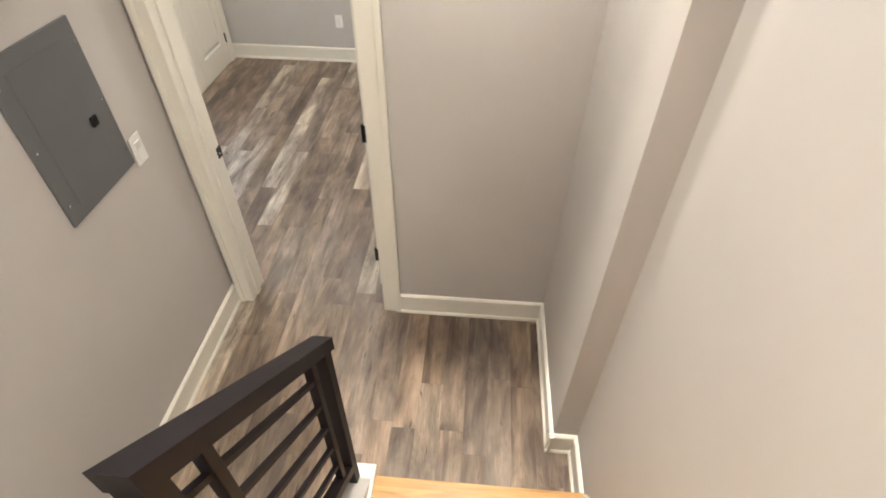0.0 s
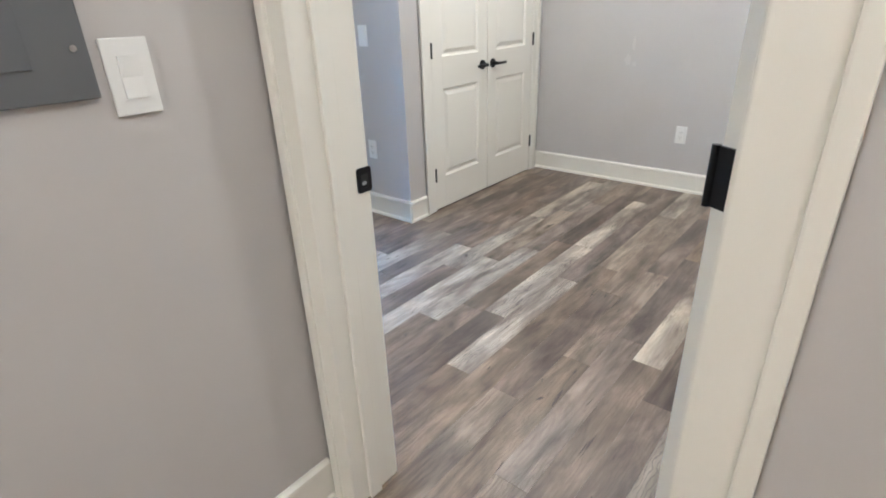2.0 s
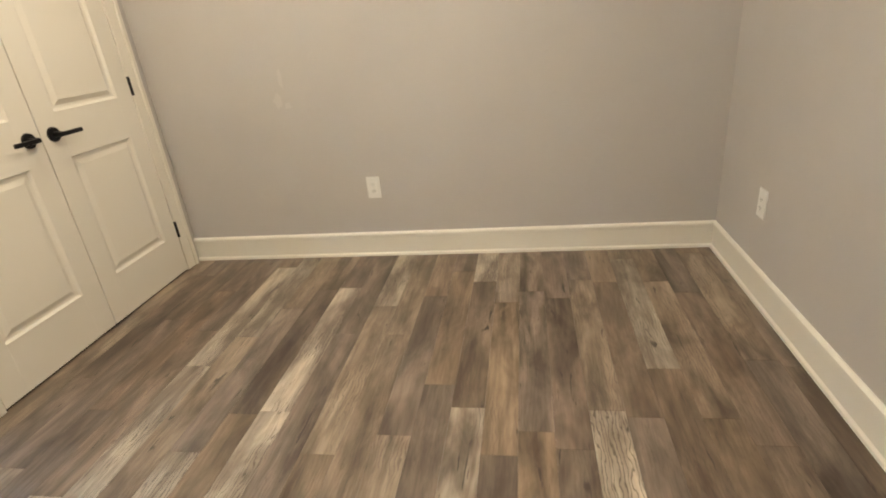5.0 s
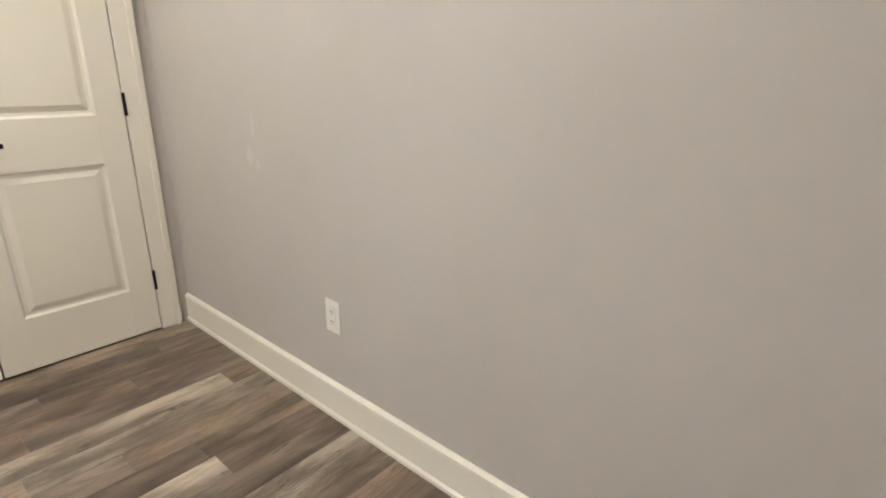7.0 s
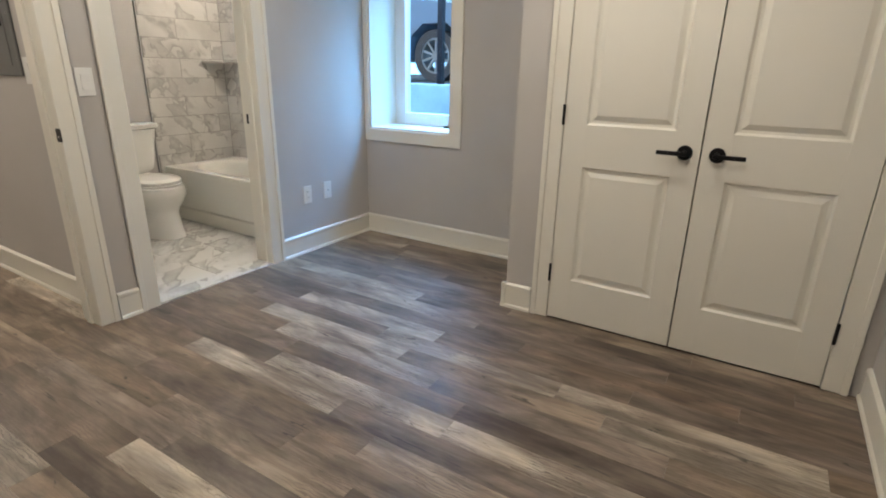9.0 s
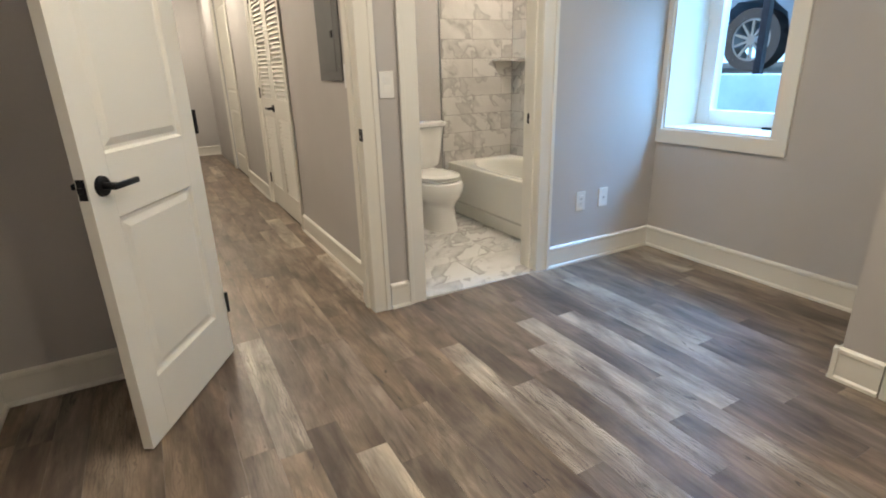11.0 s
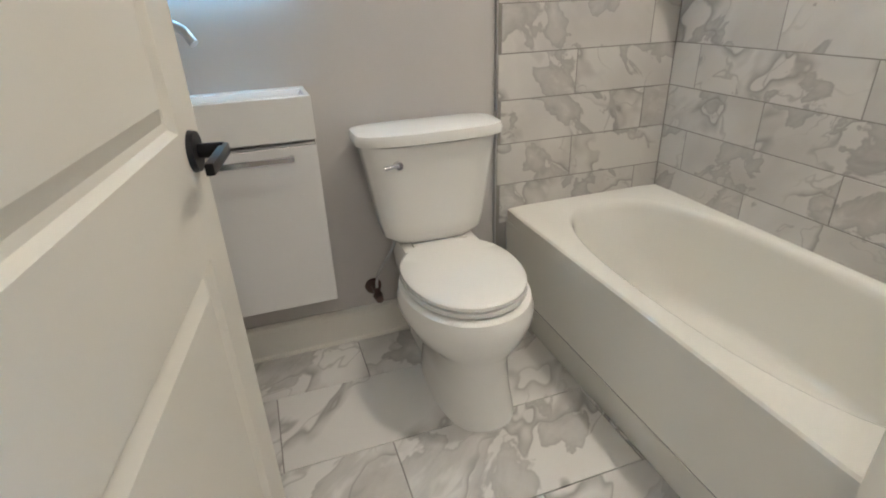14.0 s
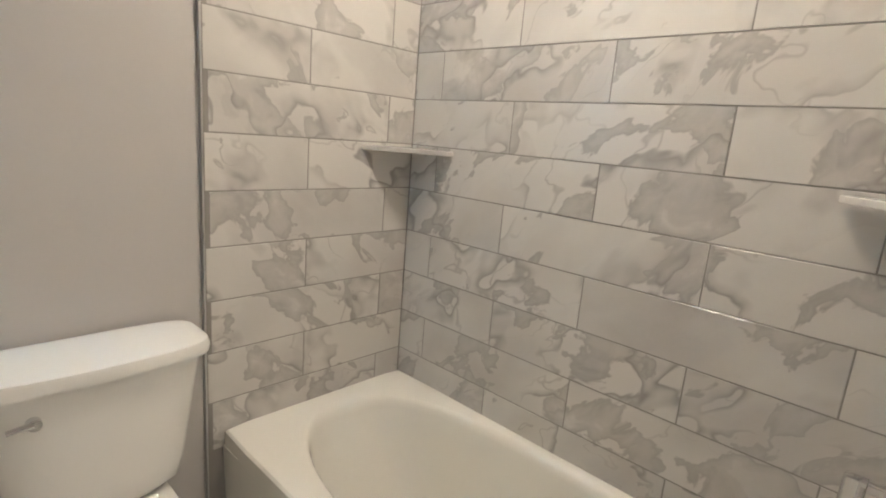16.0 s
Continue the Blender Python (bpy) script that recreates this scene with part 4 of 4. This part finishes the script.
def water_valve():
    e = tagged(new("supply_valve"), "dark metal water supply valve with hose by the toilet", "water valve")
    bm = bmesh.new()
    cyl(bm, (-1.80, 0.43, 0.21), (-1.80, 0.437, 0.21), 0.03, 0.028, 24)
    part("escutcheon", bm, M_BRONZE, e, "", True)
    bm = bmesh.new()
    cyl(bm, (-1.80, 0.437, 0.21), (-1.80, 0.50, 0.21), 0.009)
    cyl(bm, (-1.80, 0.50, 0.195), (-1.80, 0.50, 0.24), 0.011)
    cyl(bm, (-1.80, 0.505, 0.21), (-1.80, 0.535, 0.21), 0.017, 0.013)
    part("valve", bm, M_BRONZE, e, "", True)
    cu = bpy.data.curves.new("hose", "CURVE")
    cu.dimensions, cu.bevel_depth = "3D", 0.005
    sp = cu.splines.new("BEZIER")
    sp.bezier_points.add(1)
    for p, co, l, r in zip(sp.bezier_points, ((-1.80, 0.50, 0.24), (-1.87, 0.53, 0.44)), ((-1.80, 0.5, 0.2), (-1.87, 0.53, 0.36)), ((-1.80, 0.5, 0.33), (-1.87, 0.53, 0.5))):
        p.co, p.handle_left, p.handle_right = co, l, r
    tmp = bpy.data.objects.new("hose", cu)
    me = bpy.data.meshes.new_from_object(tmp)
    me.materials.append(M_NICKEL)
    bpy.data.objects.remove(tmp)
    ob = new("hose", me)
    ob.parent = e


water_valve()

VX0, VX1, VY = -1.655, -1.206, 0.605


def vanity():
    e = tagged(new("vanity_cabinet"), "small white wall-hung vanity cabinet with a chrome bar", "vanity")
    bm = bmesh.new()
    box(bm, VX0, 0.432, 0.288, VX1, VY - 0.018, 0.785, 0.002)
    part("body", bm, M_LACQUER, e)
    bm = bmesh.new()
    box(bm, VX0, VY - 0.016, 0.288, VX1, VY, 0.783, 0.002)
    d = part("door", bm, M_LACQUER, e)
    bm = bmesh.new()
    box(bm, -1.59, VY + 0.022, 0.748, -1.28, VY + 0.030, 0.764, 0.002)
    for x in (-1.585, -1.285):
        box(bm, x - 0.005, VY, 0.750, x + 0.005, VY + 0.024, 0.762)
    part("bar_handle", bm, M_CHROME, d, "chrome bar handle")


vanity()


def washbasin():
    e = tagged(new("washbasin"), "white rectangular washbasin on the vanity", "washbasin")
    z0, z1 = 0.797, 0.915
    bm = bmesh.new()

    def rect(i, z, back=0.0):
        x0, x1, y0, y1 = VX0 - 0.002 + i, VX1 - i, 0.433 + i + back, VY + 0.004 - i
        return [(x0, y0, z), (x1, y0, z), (x1, y1, z), (x0, y1, z)]
    loft(bm, [rect(0.004, z0), rect(0, z0 + 0.004), rect(0, z1 - 0.003), rect(0.003, z1), rect(0.014, z1, 0.03), rect(0.020, z1 - 0.012, 0.03), rect(0.04, z1 - 0.085, 0.035), rect(0.06, z1 - 0.09, 0.03)])
    part("basin", bm, M_CERAMIC, e)
    bm = bmesh.new()
    cyl(bm, (-1.36, 0.476, 0.875), (-1.36, 0.483, 0.875), 0.009, None, 16)
    part("overflow", bm, M_NICKEL, e, "round overflow hole", True)


washbasin()


def tube(points, radius):
    cu = bpy.data.curves.new("tube", "CURVE")
    cu.dimensions, cu.bevel_depth, cu.bevel_resolution, cu.resolution_u = "3D", radius, 4, 12
    sp = cu.splines.new("BEZIER")
    sp.bezier_points.add(len(points) - 1)
    for p, co in zip(sp.bezier_points, points):
        p.co, p.handle_left_type, p.handle_right_type = co, "AUTO", "AUTO"
    cu.use_fill_caps = True
    tmp = bpy.data.objects.new("tube", cu)
    me = bpy.data.meshes.new_from_object(tmp)
    bpy.data.objects.remove(tmp)
    bpy.data.curves.remove(cu)
    return me


def faucet():
    e = tagged(new("faucet"), "brushed nickel gooseneck faucet on the basin", "faucet")
    fx, fy, fz = -1.30, 0.462, 0.915
    me = tube([(fx, fy, fz), (fx, fy, fz + 0.11), (fx - 0.03, fy + 0.025, fz + 0.175), (fx - 0.075, fy + 0.06, fz + 0.170), (fx - 0.10, fy + 0.08, fz + 0.135)], 0.012)
    me.materials.append(M_NICKEL)
    ob = new("spout", me)
    ob.parent = e
    bm = bmesh.new()
    cyl(bm, (fx, fy, fz), (fx, fy, fz + 0.03), 0.022, 0.017, 24)
    part("base", bm, M_NICKEL, e, "", True)
    bm = bmesh.new()
    cyl(bm, (fx + 0.03, fy, fz + 0.10), (fx + 0.07, fy, fz + 0.17), 0.010, 0.006)
    cyl(bm, (fx, fy, fz + 0.09), (fx + 0.035, fy, fz + 0.105), 0.012)
    part("lever", bm, M_NICKEL, e, "", True)


faucet()


def mirror():
    e = tagged(new("lit_mirror"), "frameless wall mirror with a cool LED glow", "mirror")
    x0, x1, z0, z1 = -1.645, -1.215, 1.195, 1.95
    bm = bmesh.new()
    box(bm, x0 + 0.03, 0.431, z0 + 0.03, x1 - 0.03, 0.452, z1 - 0.03)
    part("housing", bm, M_PLASTIC, e)
    bm = bmesh.new()
    box(bm, x0, 0.453, z0, x1, 0.458, z1, 0.001)
    part("glass", bm, M_MIRROR, e)
    for b in ((x0, z0, x1, z0 + 0.03), (x0, z1 - 0.03, x1, z1), (x0, z0 + 0.03, x0 + 0.03, z1 - 0.03), (x1 - 0.03, z0 + 0.03, x1, z1 - 0.03)):
        bm = bmesh.new()
        box(bm, b[0], 0.458, b[1], b[2], 0.4605, b[3])
        part("led_strip", bm, M_FROST, e, "softly lit frosted strip")
    for b in ((x0 + 0.012, z0 + 0.012, x1 - 0.012, z0 + 0.028), (x0 + 0.012, z0 + 0.03, x0 + 0.028, z1 - 0.03)):
        bm = bmesh.new()
        box(bm, b[0], 0.436, b[1], b[2], 0.450, b[3])
        part("back_led_strip", bm, M_LED, e, "cool white lit strip")


mirror()


def corner_shelf(near):
    e = tagged(new("corner_shelf"), "white marble corner shelf on the tiled wall", "shelf", "corner shelves")
    bm = bmesh.new()
    s = 1 if not near else -1
    y = 0.4415 if not near else 1.8425
    leg = 0.205
    prism(bm, [(-2.964, y), (-2.964 + leg, y), (-2.964 + leg - 0.015, y + s * 0.02), (-2.964 + 0.02, y + s * (leg - 0.012)), (-2.964, y + s * leg)], "z", 1.232, 1.247)
    bmesh.ops.bevel(bm, geom=list(bm.edges), offset=0.002, segments=1, affect="EDGES")
    part("slab", bm, M_MARBLE, e)


corner_shelf(False)
corner_shelf(True)


def shower_valve():
    e = tagged(new("shower_valve"), "polished shower valve handle on the tub wall", "shower valve")
    bm = bmesh.new()
    cyl(bm, (-2.62, HY, 0.86), (-2.62, HY - 0.008, 0.86), 0.075, 0.072, 32)
    part("plate", bm, M_CHROME, e, "", True)
    bm = bmesh.new()
    cyl(bm, (-2.62, HY - 0.008, 0.86), (-2.62, HY - 0.06, 0.86), 0.024, 0.022)
    part("stem", bm, M_CHROME, e, "", True)
    bm = bmesh.new()
    box(bm, -2.635, HY - 0.088, 0.80, -2.605, HY - 0.058, 0.885, 0.010)
    part("lever", bm, M_CHROME, e, "", True)


shower_valve()

# metal edge trim where the tile ends
bm = bmesh.new()
box(bm, -2.273, 0.4305, 0.0, -2.268, 0.4435, CEIL)
structure("trim_tile_edge", bm, M_NICKEL, "thin dark metal edge strip of the tiling", "tile trim")


# ---- small pieces: tiles and planks ----
def slab_mesh(name, lx, ly, lz, ease, mat):
    """A cheap slab with eased top edges; z is its thickness."""
    me = bpy.data.meshes.new(name)
    e = ease
    v = [(0, 0, 0), (lx, 0, 0), (lx, ly, 0), (0, ly, 0), (0, 0, lz - e), (lx, 0, lz - e), (lx, ly, lz - e), (0, ly, lz - e), (e, e, lz), (lx - e, e, lz), (lx - e, ly - e, lz), (e, ly - e, lz)]
    f = [(3, 2, 1, 0)] + [(i, (i + 1) % 4, 4 + (i + 1) % 4, 4 + i) for i in range(4)] + [(4 + i, 4 + (i + 1) % 4, 8 + (i + 1) % 4, 8 + i) for i in range(4)] + [(8, 9, 10, 11)]
    me.from_pydata(v, [], f)
    me.materials.append(mat)
    return me


slabs = {}


def piece(name, parent, m, lx, ly, lz, ease, mat):
    key = (name, round(lx, 4), round(ly, 4), round(lz, 4))
    if key not in slabs:
        slabs[key] = slab_mesh(name, lx, ly, lz, ease, mat)
    ob = bpy.data.objects.new(name, slabs[key])
    scene.collection.objects.link(ob)
    ob.parent, ob.matrix_local = parent, m
    return ob


def spans(lo, hi, first, pitch):
    """Cuts lo..hi at first + k * pitch."""
    k = math.ceil((lo - first) / pitch + 1e-6)
    cuts = [lo]
    while first + k * pitch < hi - 1e-6:
        cuts.append(first + k * pitch)
        k += 1
    return list(zip(cuts, cuts[1:] + [hi]))


ROWZ, ROWH, TILE, G = 0.52, 0.1475, 0.577, 0.0034
grout_a = solid("tiling_tub_wall", [(RX0 + 0.0005, 0.43, 0.0, -2.9732, HY, CEIL)], M_GROUT, "marble-look wall tiles above the bathtub", "tiling")
grout_b = solid("tiling_back_wall", [(-2.982, 0.4305, 0.0, -2.273, 0.4418, CEIL)], M_GROUT, "marble-look wall tiles at the tub end", "tiling")
grout_c = solid("tiling_near_wall", [(-2.982, HY - 0.0108, 0.0, -2.16, HY - 0.0005, CEIL)], M_GROUT, "marble-look wall tiles by the doorway", "tiling")
face_x = Matrix(((0, 0, 1, 0), (1, 0, 0, 0), (0, 1, 0, 0), (0, 0, 0, 1)))   # piece x -> +y, y -> +z, z -> +x
face_y = Matrix(((-1, 0, 0, 0), (0, 0, 1, 0), (0, 1, 0, 0), (0, 0, 0, 1)))  # piece x -> -x, y -> +z, z -> +y
face_n = Matrix(((1, 0, 0, 0), (0, 0, -1, 0), (0, 1, 0, 0), (0, 0, 0, 1)))  # piece x -> +x, y -> +z, z -> -y
for k in range(-1, 13):
    z0 = ROWZ + k * ROWH
    h = min(ROWH, CEIL - z0) - G
    if h < 0.02:
        continue
    for a, b in spans(0.4435, HY - 0.012, -0.012 if k % 2 == 0 else 0.277, TILE):
        if b - a > 0.012:
            piece("tile", grout_a, Matrix.Translation((-2.982, a + G / 2, z0 + G / 2)) @ face_x, b - a - G, h, 0.010, 0.0008, M_MARBLE)
    for a, b in spans(-2.9715, -2.274, -2.57 if k % 2 == 0 else -2.862, TILE):
        if b - a > 0.012:
            piece("tile", grout_b, Matrix.Translation((b - G / 2, 0.437, z0 + G / 2)) @ face_y, b - a - G, h, 0.006, 0.0008, M_MARBLE)
    for a, b in spans(-2.9715, -2.161, -2.7 if k % 2 == 0 else -2.4, TILE):
        if b - a > 0.012:
            piece("tile", grout_c, Matrix.Translation((a + G / 2, HY - 0.006, z0 + G / 2)) @ face_n, b - a - G, h, 0.006, 0.0008, M_MARBLE)

bath_floor = solid("floor_bath", [(-2.34, 0.43, -0.004, HALLX - T, 1.865, 0.0)], M_GROUT, "marble-look porcelain tile bathroom floor", "floor")
for k in range(6):
    y0 = max(0.432, 0.36 + k * 0.3045)
    y1 = min(1.862, 0.36 + (k + 1) * 0.3045)
    if y1 - y0 < 0.02:
        continue
    for a, b in spans(-2.338, HALLX - T - 0.002, -1.717 if k % 2 == 0 else -2.027, 0.61):
        piece("tile", bath_floor, Matrix.Translation((a + 0.001, y0 + 0.001, 0.0)), b - a - 0.0034, y1 - y0 - 0.0034, 0.006, 0.001, M_MARBLE_FLOOR)
bm = bmesh.new()
box(bm, BX0, 1.864, -0.003, BX1, 1.986, 0.009, 0.002)
structure("threshold", bm, M_MARBLE_FLOOR, "white marble threshold strip at the bathroom door", "threshold")

# planks: pitch across the room, pale ones where they lie, the rest in random tones
PITCH, LONG, EDGE = 0.1114, 0.887, -0.083
PALE = {(11, 3.785): 1.0, (5, 2.938): 1.0, (1, 2.939): 1.05, (15, 4.034): 0.85, (5, 4.70): 0.95, (9, 4.49): 0.9, (10, 2.49): 1.0, (19, 2.175): 0.95, (18, 2.61): 0.8, (14, 2.466): 1.0, (14, 4.24): 0.75, (13, 2.704): 0.95, (-1, 4.043): 0.75, (3, 1.95): 0.8}
TONES = ((0.20, 0.155, 0.122), (0.175, 0.138, 0.112), (0.22, 0.178, 0.143), (0.148, 0.117, 0.099), (0.245, 0.203, 0.165), (0.18, 0.148, 0.126), (0.20, 0.155, 0.118), (0.17, 0.140, 0.122))
PALETONE = (0.37, 0.33, 0.285)
rng = random.Random(7)


def zones(x):
    """Stretches of plank floor, by y, on the strip at x."""
    if x < RX0:
        return []
    if x < -2.313:
        return [(1.985, 3.505)]
    if x < HALLX:
        return [(1.985, RY1)]
    if x < UX0:
        return [(-4.55, RY1)]
    if x < RX1:
        return [(0.75, RY1)]
    return [(0.75, HY)]


for i in range(-8, 28):
    hi = EDGE - (i - 1) * PITCH
    lo = hi - PITCH
    known = [y for (s, y) in PALE if s == i]
    first = known[0] if known else rng.uniform(0, LONG)
    x0, x1 = max(lo, RX0), min(hi, SX)
    if x1 - x0 < 0.01:
        continue
    for z_lo, z_hi in zones((x0 + x1) / 2):
        for a, b in spans(z_lo, z_hi, first, LONG):
            if b - a < 0.01:
                continue
            p = piece("plank", floor, Matrix.Translation((x0, a, -0.004)), x1 - x0 - 0.0005, b - a - 0.0005, 0.004, 0.0004, M_PLANK)
            pale = [v for (s, y), v in PALE.items() if s == i and abs(y - a) < 0.02]
            shade = pale[0] if pale else rng.uniform(0.85, 1.12)
            c = [v * shade * w for w, v in zip((1.01, 1.0, 0.98), (PALETONE if pale or rng.random() < 0.05 else rng.choice(TONES)))]
            p.color = (*c, 1)
